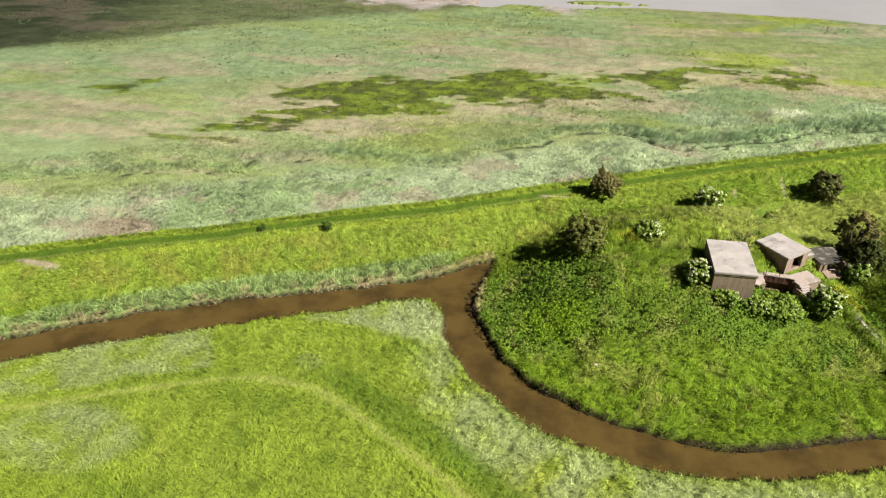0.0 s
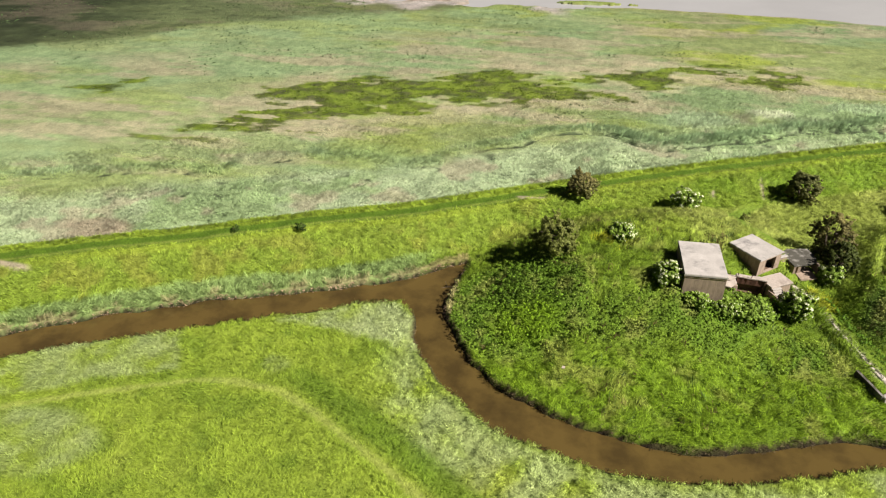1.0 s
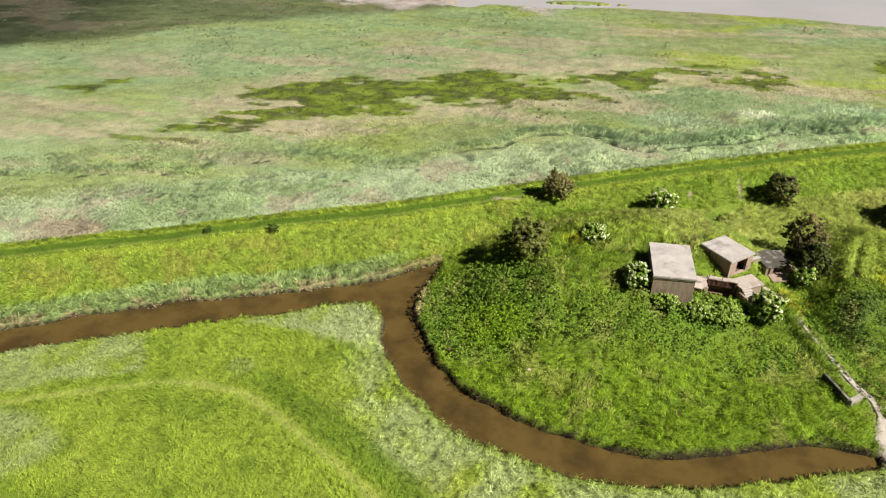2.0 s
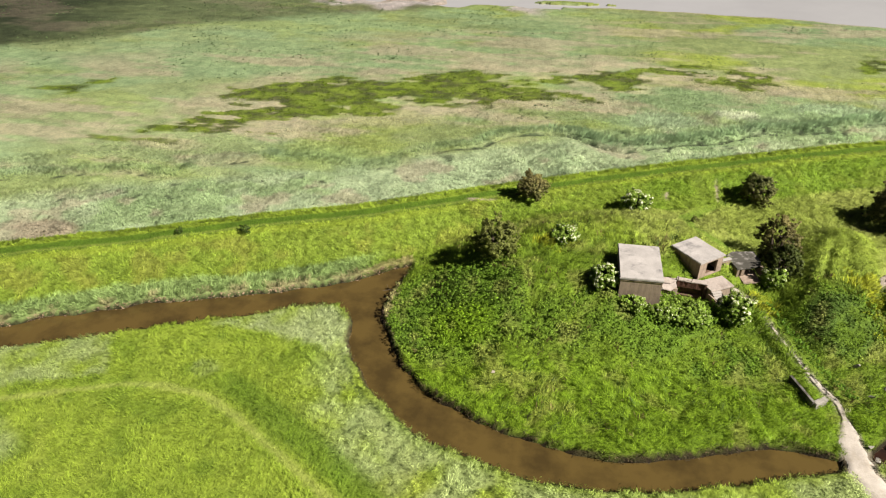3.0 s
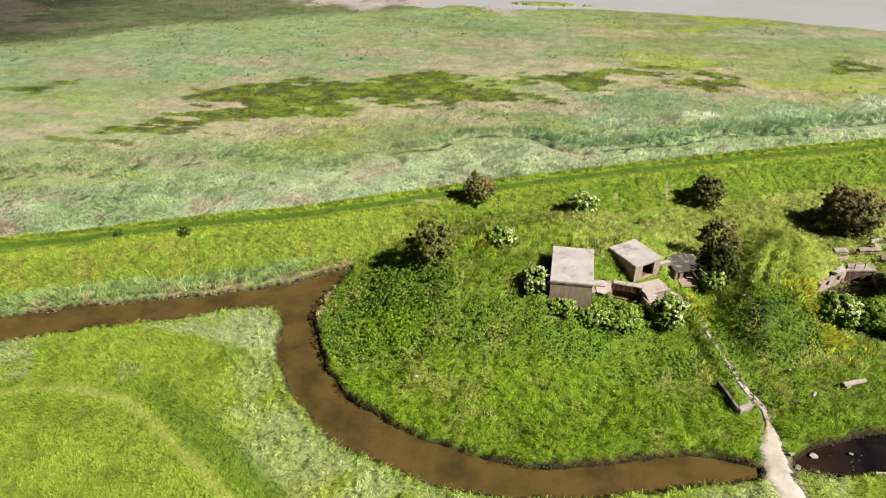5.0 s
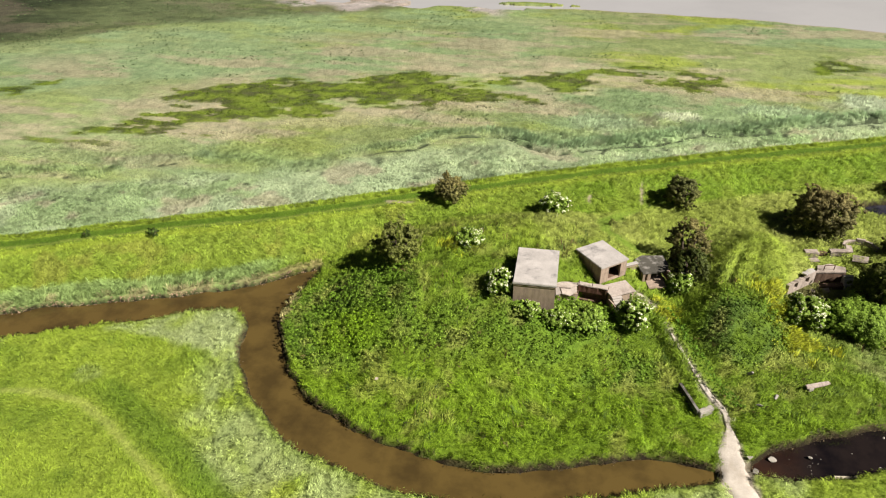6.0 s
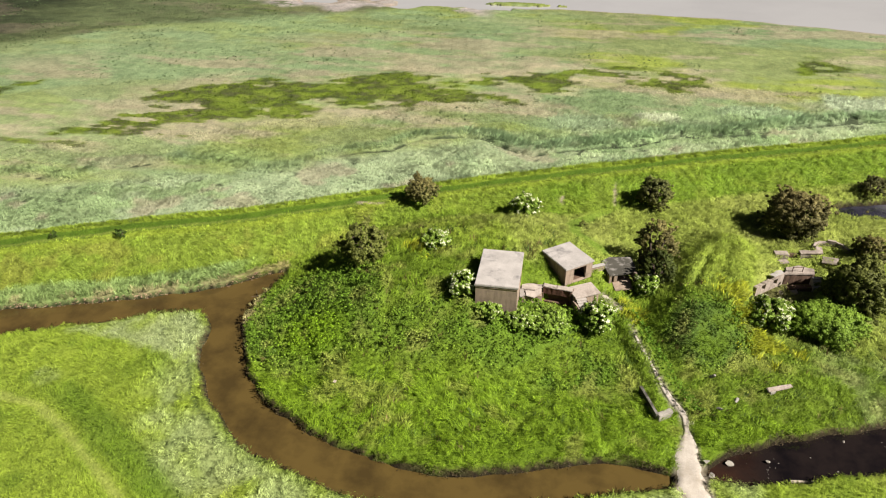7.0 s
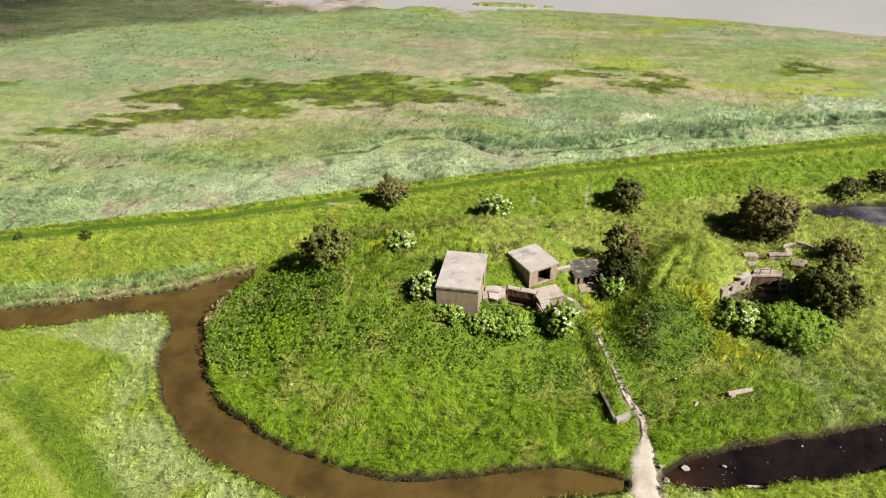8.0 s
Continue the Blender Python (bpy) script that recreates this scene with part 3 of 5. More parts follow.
DARK_WATER = make_water("peaty_water", (0.004, 0.003, 0.0035), (0.010, 0.007, 0.0065), 3, 0.04, 0.15, (24.5, 29.5, (0.030, 0.0135, 0.008)))
# the pale east end is reflected sky put into the water colour
FAR_WATER = make_water("sheltered_water", (0.006, 0.006, 0.010), (0.022, 0.021, 0.032), 2.5, 0.05, 0.2, (63.0, 53.0, (0.19, 0.18, 0.195)))
SEA_WATER = make_water("estuary_water", (0.255, 0.25, 0.257), (0.285, 0.28, 0.287), 60, 0.25, 0.3)
BARK = make_concrete("bark", (0.10, 0.075, 0.055), (0.06, 0.045, 0.035))
RUST = make_concrete("rusty_iron", (0.09, 0.05, 0.035), (0.05, 0.03, 0.025))
TIMBER = make_concrete("bleached_timber", (0.42, 0.36, 0.28), (0.30, 0.25, 0.2))


# ---- making meshes ----
def mesh_of(name, verts, tris, tone=None, rise=None):
    """A mesh out of arrays; tone is the colour of each vertex."""
    me = bpy.data.meshes.new(name)
    me.vertices.add(len(verts))
    me.vertices.foreach_set("co", np.ascontiguousarray(verts, np.float32).ravel())
    n = tris.shape[1]
    me.loops.add(tris.size)
    me.loops.foreach_set("vertex_index", np.ascontiguousarray(tris, np.int32).ravel())
    me.polygons.add(len(tris))
    me.polygons.foreach_set("loop_start", np.arange(0, tris.size, n, dtype=np.int32))
    me.polygons.foreach_set("loop_total", np.full(len(tris), n, np.int32))
    if tone is not None:
        a = me.attributes.new("tone", "FLOAT_COLOR", "POINT")
        a.data.foreach_set("color", np.c_[np.clip(tone, 0, 0.9), np.ones(len(verts))].astype(np.float32).ravel())
    me.update(calc_edges=True)
    if rise is not None:
        me.attributes.new("rise", "FLOAT_VECTOR", "POINT").data.foreach_set("vector", np.asarray(rise, np.float32).ravel())
    return me


def part(name, bm, mat, parent=None, label=""):
    me = bpy.data.meshes.new(name)
    bmesh.ops.recalc_face_normals(bm, faces=bm.faces)
    bm.to_mesh(me)
    bm.free()
    me.materials.append(mat)
    ob = new(name, me)
    if parent:
        ob.parent = parent
    return tagged(ob, label)


def thing(name, x, y, z, turn, label, category, group=""):
    ob = new(name)
    ob.empty_display_size = 0.3
    ob.matrix_world = pose(x, y, z, 0, 0, turn)
    return tagged(ob, label, category, group)


def height(x, y):
    x, y = np.array([float(x)]), np.array([float(y)])
    return float(ground_z(x, y, places(x, y))[0])


# ---- the ground ----
def stretch(edge, way, first, count):
    out, s = [], first
    for _ in range(count):
        edge += way * s
        s *= 1.22
        out.append(edge)
    return out


def axis(lo, mid, hi, fine, coarse):
    a = np.arange(lo, mid, fine)
    b = np.arange(mid, hi, coarse)
    c = np.r_[a, b]
    return np.r_[stretch(lo, -1, fine * 1.2, 34)[::-1], c, stretch(c[-1], 1, coarse * 1.2, 31)]


gx, gy = axis(-98, 64, 100, 0.42, 1.0), axis(-44, 60, 168, 0.42, 0.9)
gx = np.r_[stretch(-170, -1, 3, 26)[::-1], np.arange(-170, -98, 1.0), gx[gx >= -98]]
X, Y = (v.ravel() for v in np.meshgrid(gx, gy))
F = places(X, Y)
Z = ground_z(X, Y, F)
col, tall, bare, nettle = cover(X, Y, F)
# turf under the sown tufts is darkened, so its colour shades the gaps
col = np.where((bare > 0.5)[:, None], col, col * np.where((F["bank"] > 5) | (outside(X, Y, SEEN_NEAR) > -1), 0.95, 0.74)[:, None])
nx, ny = len(gx), len(gy)
SLOPE_Y, SLOPE_X = np.gradient(Z.reshape(ny, nx), gy, gx)
i = (np.arange(ny - 1)[:, None] * nx + np.arange(nx - 1)).ravel()
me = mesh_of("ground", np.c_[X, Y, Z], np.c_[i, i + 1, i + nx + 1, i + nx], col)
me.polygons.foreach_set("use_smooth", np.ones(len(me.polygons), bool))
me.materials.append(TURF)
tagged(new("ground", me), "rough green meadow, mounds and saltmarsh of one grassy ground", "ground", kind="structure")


def sheet(name, ring, z, mat, label, grow=0.9):
    p = np.array(ring, float)
    t = np.roll(p, -1, 0) - np.roll(p, 1, 0)
    t /= np.linalg.norm(t, axis=1)[:, None]
    area = np.sum(p[:, 0] * np.roll(p[:, 1], -1) - np.roll(p[:, 0], -1) * p[:, 1])
    p = p + np.c_[t[:, 1], -t[:, 0]] * grow * np.sign(area)
    bm = bmesh.new()
    face = bm.faces.new([bm.verts.new((x, y, z)) for x, y in p])
    bmesh.ops.triangulate(bm, faces=[face])
    return tagged(part(name, bm, mat, None, label), "", "water", kind="structure")


sheet("moat_water", MOAT, WATER, BROWN_WATER, "still muddy brown water filling the moat")
sheet("pond_water", POND, WATER, DARK_WATER, "dark peaty pond water with reddish shallows")
sheet("far_pond_water", FAR_POND, WATER, FAR_WATER, "dark pond water under the sea bank")
sheet("estuary_water", [(-2600, 128), (2600, 100), (2600, 2600), (-2600, 2600)], SEA, SEA_WATER, "pale grey calm estuary water beyond the marsh", 0)


# ---- concrete huts and walls ----
def block(size, at=(0, 0, 0), edge=0.03, turn=0.0, bm=None, rough=0.0):
    """A box with worn edges, standing on its base at that place."""
    bm = bm or bmesh.new()
    r = bmesh.ops.create_cube(bm, size=1.0, matrix=Matrix.Translation((at[0], at[1], at[2] + size[2] / 2)) @ Matrix.Rotation(radians(turn), 4, "Z") @ Matrix.Diagonal((*size, 1)))
    edges = list({e for v in r["verts"] for e in v.link_edges})
    done = bmesh.ops.bevel(bm, geom=edges, offset=edge, segments=2, affect="EDGES", profile=0.5)
    if rough:
        rnd = random.Random(int(1000 * sum(size)))
        for v in {v for f in done["faces"] for v in f.verts}:
            v.co += Vector([rnd.uniform(-rough, rough) for _ in range(3)])
    return bm


def holed(length, tall, thick, holes=(), edge=0.02):
    """A wall along x, from 0 to its length, with openings (x0, x1, z0, z1) right through it."""
    xs = sorted({0, length, *(v for h in holes for v in h[:2])})
    zs = sorted({0, tall, *(v for h in holes for v in h[2:])})
    bm = bmesh.new()
    grid = {(a, c): bm.verts.new((a, 0, c)) for a in xs for c in zs}
    for a, b in zip(xs, xs[1:]):
        for c, d in zip(zs, zs[1:]):
            if not any(h[0] <= a and b <= h[1] and h[2] <= c and d <= h[3] for h in holes):
                bm.faces.new([grid[p] for p in ((a, c), (b, c), (b, d), (a, d))])
    for v in [v for v in bm.verts if not v.link_faces]:
        bm.verts.remove(v)
    out = bmesh.ops.extrude_face_region(bm, geom=list(bm.faces))
    for v in (g for g in out["geom"] if isinstance(g, bmesh.types.BMVert)):
        v.co.y += thick
    sharp = [e for e in bm.edges if len(e.link_faces) == 2 and e.calc_face_angle(0) > 1]
    bmesh.ops.bevel(bm, geom=sharp, offset=edge, segments=1, affect="EDGES")
    return bm


def ragged(bm, length, tall, drop, seed):
    """Breaks the level top of such a wall into an uneven, crumbled edge."""
    rnd = random.Random(seed)
    for k in range(1, int(length / 0.3)):
        bmesh.ops.bisect_plane(bm, geom=list(bm.verts) + list(bm.edges) + list(bm.faces), plane_co=(k * 0.3 + rnd.uniform(-0.08, 0.08), 0, 0), plane_no=(1, 0, 0))
    fall = [rnd.uniform(0, drop) for _ in range(int(length / 0.3) + 3)]
    for v in bm.verts:
        if v.co.z > tall - 0.06:
            v.co.z -= fall[max(0, int(round(v.co.x / 0.3)))] * rnd.uniform(0.7, 1.0)
            v.co.y += rnd.uniform(-0.03, 0.03)
    return bm


def moved(bm, m):
    bmesh.ops.transform(bm, matrix=m, verts=bm.verts)
    return bm


def slab(outline, z0, z1, edge=0.04, sag=0.0, seed=1):
    """A plate with an outline in plan, with worn, slightly uneven edges."""
    rnd = random.Random(seed)
    bm = bmesh.new()
    pts = []
    for k, (x, y) in enumerate(outline):
        x2, y2 = outline[(k + 1) % len(outline)]
        n = max(1, int(math.hypot(x2 - x, y2 - y) / 0.7))
        for q in range(n):
            j = sag if q else 0
            pts.append((x + (x2 - x) * q / n + rnd.uniform(-j, j), y + (y2 - y) * q / n + rnd.uniform(-j, j)))
    top = bm.faces.new([bm.verts.new((x, y, z1)) for x, y in pts])
    out = bmesh.ops.extrude_face_region(bm, geom=[top])
    for v in (g for g in out["geom"] if isinstance(g, bmesh.types.BMVert)):
        v.co.z = z0
    bmesh.ops.recalc_face_normals(bm, faces=bm.faces)
    rims = [e for e in bm.edges if len(e.link_faces) == 2 and abs(e.verts[0].co.z - e.verts[1].co.z) < 0.01]
    bmesh.ops.bevel(bm, geom=rims, offset=edge, segments=2, affect="EDGES")
    return bm


def large_hut():
    W, D, H = 4.55, 6.9, 4.26
    hut = thing("concrete_hut", 0.27, -0.33, 3.1, 1.6, "square flat-roofed concrete hut, weathered, half sunk in weeds", "hut", "concrete huts")
    part("wall", moved(holed(W, H, 0.3, [(0.75, 1.1, 1.75, 2.15)]), pose(0, 0, 0)), WALL, hut, "tan concrete front wall with a broken hole")
    part("wall", moved(holed(W, H, 0.3), pose(0, D - 0.3, 0)), WALL, hut)
    part("wall", moved(holed(D - 0.6, H, 0.3), pose(0.3, 0.3, 0, 0, 0, 90)), WALL, hut)
    part("wall", moved(holed(D - 0.6, H, 0.3, [(3.3, 4.6, 1.7, 3.7)]), pose(W, 0.3, 0, 0, 0, 90)), WALL, hut, "concrete side wall with a doorway")
    bm = slab([(-0.1, -0.1), (W + 0.1, -0.1), (W + 0.1, D + 0.1), (-0.1, D + 0.1)], H, H + 0.28, 0.05, 0.02, 3)
    for v in bm.verts:
        v.co.z += 0.006 * v.co.y
    part("roof", bm, ROOF, hut, "pale stained concrete roof slab")
    part("drip_ledge", block((W + 0.06, 0.06, 0.12), (W / 2, -0.03, H - 0.16), 0.02), WALL, hut)
    part("floor", block((W - 0.7, D - 0.7, 0.15), (W / 2, D / 2, 1.3)), ROOF, hut)


def small_hut():
    W, D, H = 3.87, 4.55, 2.15
    hut = thing("concrete_hut", 9.68, 6.25, 3.92, 40.7, "small flat-roofed concrete hut with a dark open doorway", "hut", "concrete huts")
    part("wall", holed(W, H, 0.28, [(1.2, 2.95, 0.16, 1.92)]), WALL, hut, "concrete front wall with a wide open doorway")
    part("wall", moved(holed(W, H, 0.28), pose(0, D - 0.28, 0)), WALL, hut)
    part("wall", moved(holed(D - 0.56, H, 0.28), pose(0.28, 0.28, 0, 0, 0, 90)), WALL, hut)
    part("wall", moved(holed(D - 0.56, H, 0.28), pose(W, 0.28, 0, 0, 0, 90)), WALL, hut)
    bm = slab([(-0.12, -0.14), (W + 0.12, -0.14), (W + 0.12, D + 0.12), (-0.12, D + 0.12)], H, H + 0.24, 0.05, 0.02, 5)
    part("roof", bm, ROOF, hut, "pale concrete roof slab with grey lichen stains")
    part("threshold", block((1.8, 0.34, 0.16), (2.15, 0.14, 0.02), 0.02), WALL, hut)
    part("floor", block((W - 0.62, D - 0.62, 0.12), (W / 2, D / 2, 0.0)), BRICK, hut)


def entrance():
    """Between the huts: a landing with steps, and a sunken entrance behind a low wall."""
    pad = thing("concrete_landing", 11.85, 5.8, 3.88, 31, "concrete landing slab with worn edges before the small hut", "landing")
    part("deck", block((3.2, 2.25, 0.2), (0, 0, -0.06), 0.04, 0, None, 0.015), APRON, pad)
    part("base", block((3.0, 2.0, 1.7), (0, 0.05, -1.78), 0.03), WALL, pad)
    stair = thing("concrete_steps", 11.7, 4.25, 2.0, 27, "worn concrete steps down from the landing", "steps")
    for k in range(5):
        part("step", block((1.25, 0.36, 1.3 - 0.18 * k), (0.02 * k, -0.28 * k, 0.52), 0.03, 0, None, 0.01), STEP, stair)
    part("cheek", block((0.22, 1.5, 1.05), (-0.78, -0.5, 0.5), 0.04, 2, None, 0.02), WALL, stair)
    pit = thing("sunken_entrance", 7.3, 5.05, 2.2, -6, "sunken concrete and brick entrance between the huts", "retaining wall")
    part("lintel", ragged(holed(3.25, 0.85, 0.4), 3.25, 0.85, 0.10, 33), LINTEL, pit, "rust-stained brick lintel with a crumbled edge").location = (0, 0, 1.25)
    part("coping", moved(slab([(-0.15, 0.05), (1.1, -0.05), (2.3, 0.0), (3.35, -0.1), (3.3, 0.6), (2.5, 0.8), (1.2, 0.65), (-0.1, 0.75)], 0, 0.16, 0.04, 0.09, 8), pose(0, 0, 2.06)), APRON, pit, "cracked pale concrete coping")
    part("pier", block((0.5, 0.55, 1.35), (-0.2, 0.25, 0), 0.05, 0, None, 0.03), WALL, pit)
    part("back_wall", block((3.6, 0.3, 1.9), (1.6, 0.72, 0), 0.03), BRICK, pit)
    part("side_wall", block((0.3, 0.8, 1.9), (3.2, 0.35, 0), 0.03), BRICK, pit)
    part("floor", block((3.4, 0.7, 0.16), (1.6, 0.25, 0.12), 0.03), BRICK, pit)
    for k, x in enumerate((0.02, 1.55)):
        part("post", block((0.07, 0.07, 0.62), (x, 0.1, 2.15), 0.01), RUST, pit, "rusty iron post")
    ramp = thing("broken_terrace", 4.8, 3.2, 2.6, 0, "broken pale concrete terrace beside the hut wall", "terrace")
    part("slab", moved(slab([(0.05, 2.5), (1.2, 2.65), (2.5, 2.9), (2.45, 1.95), (1.6, 1.2), (0.05, 1.1)], 0, 0.2, 0.04, 0.07, 7), pose(0, 0, 1.5)), APRON, ramp, "cracked pale concrete slab")
    part("slab", moved(slab([(0.45, 1.05), (1.55, 1.15), (2.2, 1.75), (2.35, 1.0), (1.6, 0.1), (0.7, 0.2)], 0, 0.2, 0.04, 0.07, 9), pose(0, 0, 1.28, 12, 4, 0)), APRON, ramp, "tilted cracked concrete slab")
    part("slab", moved(slab([(0.0, 1.0), (0.4, 0.9), (0.7, -0.1), (0.05, -0.3)], 0, 0.16, 0.03, 0.05, 10), pose(0, 0, 1.42, 14, -16, 0)), STEP, ramp, "pale leaning slab")
    part("wall", moved(ragged(holed(2.3, 1.35, 0.4, [(1.15, 1.8, 0.35, 1.05)]), 2.3, 1.35, 0.12, 34), pose(0.25, 0.15, 0, 0, 0, 14)), WALL, ramp, "concrete front with a small dark opening")
    part("wall", block((2.3, 1.6, 1.45), (1.2, 1.85, 0), 0.04), WALL, ramp)
    for x, y in ((0.75, 2.4), (1.7, 2.3)):
        part("post", block((0.06, 0.06, 0.55), (x, y, 1.65), 0.01), RUST, ramp, "rusty iron post")


def shelter():
    hut = thing("concrete_shelter", 14.7, 9.6, 2.5, 14, "low mossy concrete shelter with shade in its roof colour, under a dark bush", "shelter")
    part("wall", block((0.3, 3.4, 1.15), (0.25, 1.75, 0), 0.03), WALL, hut)
    part("wall", block((0.3, 3.4, 1.15), (3.35, 1.75, 0), 0.03), WALL, hut)
    part("wall", block((2.8, 0.3, 1.15), (1.8, 3.3, 0), 0.03), WALL, hut)
    part("pier", block((0.4, 0.4, 1.15), (0.9, 0.35, 0), 0.03), WALL, hut)
    part("roof", slab([(0, -0.05), (3.0, 0.3), (3.6, 1.6), (3.6, 3.7), (0.9, 3.9), (-0.3, 2.9)], 1.15, 1.38, 0.05, 0.06, 13), SHADED_MOSSY, hut, "mottled grey concrete roof slab")
    part("floor", slab([(0.5, -1.4), (2.7, -1.1), (2.9, 1.4), (0.6, 1.4)], -0.05, 0.16, 0.04, 0.04, 14), WALL, hut, "cracked concrete floor slab")
    low = thing("low_wall", 12.5, 10.0, 3.0, 32, "low broken concrete wall with a square niche", "wall")
    part("wall", holed(1.9, 1.25, 0.35, [(0.5, 1.0, 0.55, 0.9)]), WALL, low)
    part("coping", block((2.0, 0.5, 0.12), (0.95, 0.17, 1.26), 0.03), ROOF, low)


def battery():
    """The ruined gun position cut into the knoll."""
    ruin = thing("ruined_gun_position", 31.9, 12.1, 1.2, 0, "ruined concrete gun position sunk into the grassy knoll", "bunker")
    front = ragged(holed(4.9, 1.95, 0.45, [(1.0, 1.65, 0.65, 1.35), (3.0, 3.75, 0.65, 1.4)]), 4.9, 1.95, 0.28, 71)
    for v in front.verts:
        if v.co.z > 1.5:
            v.co.z -= 0.12 * (4.9 - v.co.x)
    part("wall", moved(front, pose(0, 0, 0, 0, 0, 42)), RUIN, ruin, "crumbling concrete wall with two square openings")
    part("coping", moved(slab([(2.9, -0.05), (4.6, 0.0), (4.9, 0.5), (4.2, 0.75), (2.7, 0.6)], 1.86, 2.06, 0.04, 0.07, 73), pose(0, 0, 0, -2, 1, 42)), ROOF, ruin, "cracked pale coping")
    part("rubble", moved(slab([(-0.5, -0.3), (0.4, -0.4), (0.6, 0.2), (-0.2, 0.4)], 0, 0.22, 0.04, 0.06, 74), pose(4.6, 1.6, 0.15, 12, -8, 30)), RUIN, ruin)
    part("rubble", moved(slab([(-0.6, -0.2), (0.5, -0.3), (0.5, 0.3), (-0.4, 0.3)], 0, 0.18, 0.04, 0.06, 75), pose(3.2, 1.3, 0.12, -10, 9, 70)), RUIN, ruin)
    part("wall", moved(ragged(holed(3.6, 1.5, 0.4), 3.6, 1.5, 0.15, 76), pose(3.7, 3.3, 0, 0, 0, 12)), BRICK, ruin, "dark stained wall of the pit")
    part("roof", slab([(3.5, 3.2), (5.4, 3.6), (7.1, 3.9), (7.3, 5.0), (5.6, 5.5), (4.0, 4.8)], 1.5, 1.75, 0.05, 0.12, 21), RUIN, ruin, "broken concrete roof slab")
    part("bench", block((3.4, 0.8, 0.45), (5.6, 2.6, 0.1), 0.04, 12, None, 0.03), BRICK, ruin)
    for k in range(4):
        part("step", block((1.2, 0.4, 1.1), (7.4, 3.7 - 0.36 * k, 0.25 - 0.2 * k), 0.03, 15), ROOF, ruin)
    for x, y in ((4.5, 3.75), (5.7, 4.0)):
        part("post", block((0.08, 0.08, 0.75), (x, y, 1.7), 0.01), RUST, ruin, "rusty iron post")
    part("rail", block((1.3, 0.07, 0.07), (5.1, 3.88, 2.42), 0.01, 11), RUST, ruin, "rusty iron rail")
    back = thing("ruined_parapet", 35.3, 20.0, 1.5, 8, "crumbling concrete parapet of a gun pit", "wall")
    part("wall", block((1.7, 0.9, 1.35), (0.8, 0.3, 0), 0.07, 0, None, 0.05), RUIN, back)
    part("wall", block((1.7, 0.4, 1.2), (2.4, 0.35, 0), 0.05, 4, None, 0.04), BRICK, back)
    part("slab", slab([(0.3, -1.3), (1.5, -1.0), (1.4, -0.3), (0.2, -0.5)], 0.55, 0.75, 0.03, 0.08, 23), RUIN, back)
    part("wall", moved(ragged(holed(2.6, 1.4, 0.45, [(0.35, 1.2, 0.15, 0.75)]), 2.6, 1.4, 0.12, 77), pose(3.1, 0.0, 0, 0, 0, 6)), RUIN, back)
    part("coping", slab([(3.0, -0.15), (5.8, 0.1), (6.2, 1.6), (5.5, 1.8), (5.2, 0.8), (3.0, 0.65)], 1.34, 1.5, 0.04, 0.1, 24), RUIN, back)
    for k in range(6):
        a = radians(150 - 26 * k)
        part("curved_wall", block((1.05, 0.35, 1.5), (7.6 + 2.1 * math.cos(a), 1.5 + 2.1 * math.sin(a), -0.15 - 0.12 * (k % 3)), 0.05, math.degrees(a) - 90, None, 0.04), RUIN, back)
    part("lid", moved(slab([(-0.9, -0.6), (0.9, -0.6), (0.9, 0.6), (-0.9, 0.6)], 0, 0.18, 0.04, 0.03, 26), pose(6.4, -0.9, 0.95, 14, -6, -25)), RUIN, back, "tilted concrete lid")
    part("support", block((1.5, 0.9, 0.85), (6.4, -0.8, 0.0), 0.04, -25), BRICK, back)


large_hut()
small_hut()
entrance()
shelter()
battery()


# ---- the footpath over the causeway ----
def footpath():
    line = np.array(rounded(FOOTPATH, False, 10))
    at = np.linspace(0, len(FOOTPATH) - 1, len(line))
    wide = np.interp(at, range(len(FOOTPATH)), PATH_WIDE)
    t = np.gradient(line, axis=0)
    t /= np.linalg.norm(t, axis=1)[:, None]
    n = np.c_[-t[:, 1], t[:, 0]]
    rows, cuts = [], np.linspace(-0.5, 0.5, 7)
    for k in range(len(line)):
        for c in cuts:
            wob = 1 + 0.6 * (vnoise(line[k, 0:1] + 30 * np.sign(c), line[k, 1:2], 0.9, 5)[0] - 0.5)
            p = line[k] + n[k] * c * wide[k] * wob
            rows.append((p[0], p[1]))
    p = np.array(rows)
    z = ground_z(p[:, 0], p[:, 1], places(p[:, 0], p[:, 1]))
    lift = np.tile(0.13 - 0.20 * (np.abs(cuts) > 0.45), len(line))
    lift -= 0.2 * step(p[:, 1], 0.0, 3.0) * step(fbm(p[:, 0], p[:, 1], 1.8, 25, 3), 0.40, 0.56)
    m = len(cuts)
    i = (np.arange(len(line) - 1)[:, None] * m + np.arange(m - 1)).ravel()
    me = mesh_of("footpath", np.c_[p, z + lift], np.c_[i, i + 1, i + m + 1, i + m])
    me.polygons.foreach_set("use_smooth", np.ones(len(me.polygons), bool))
    me.materials.append(TRACK)
    tagged(new("footpath", me), "pale dusty trodden footpath over the causeway", "path", kind="structure")


footpath()


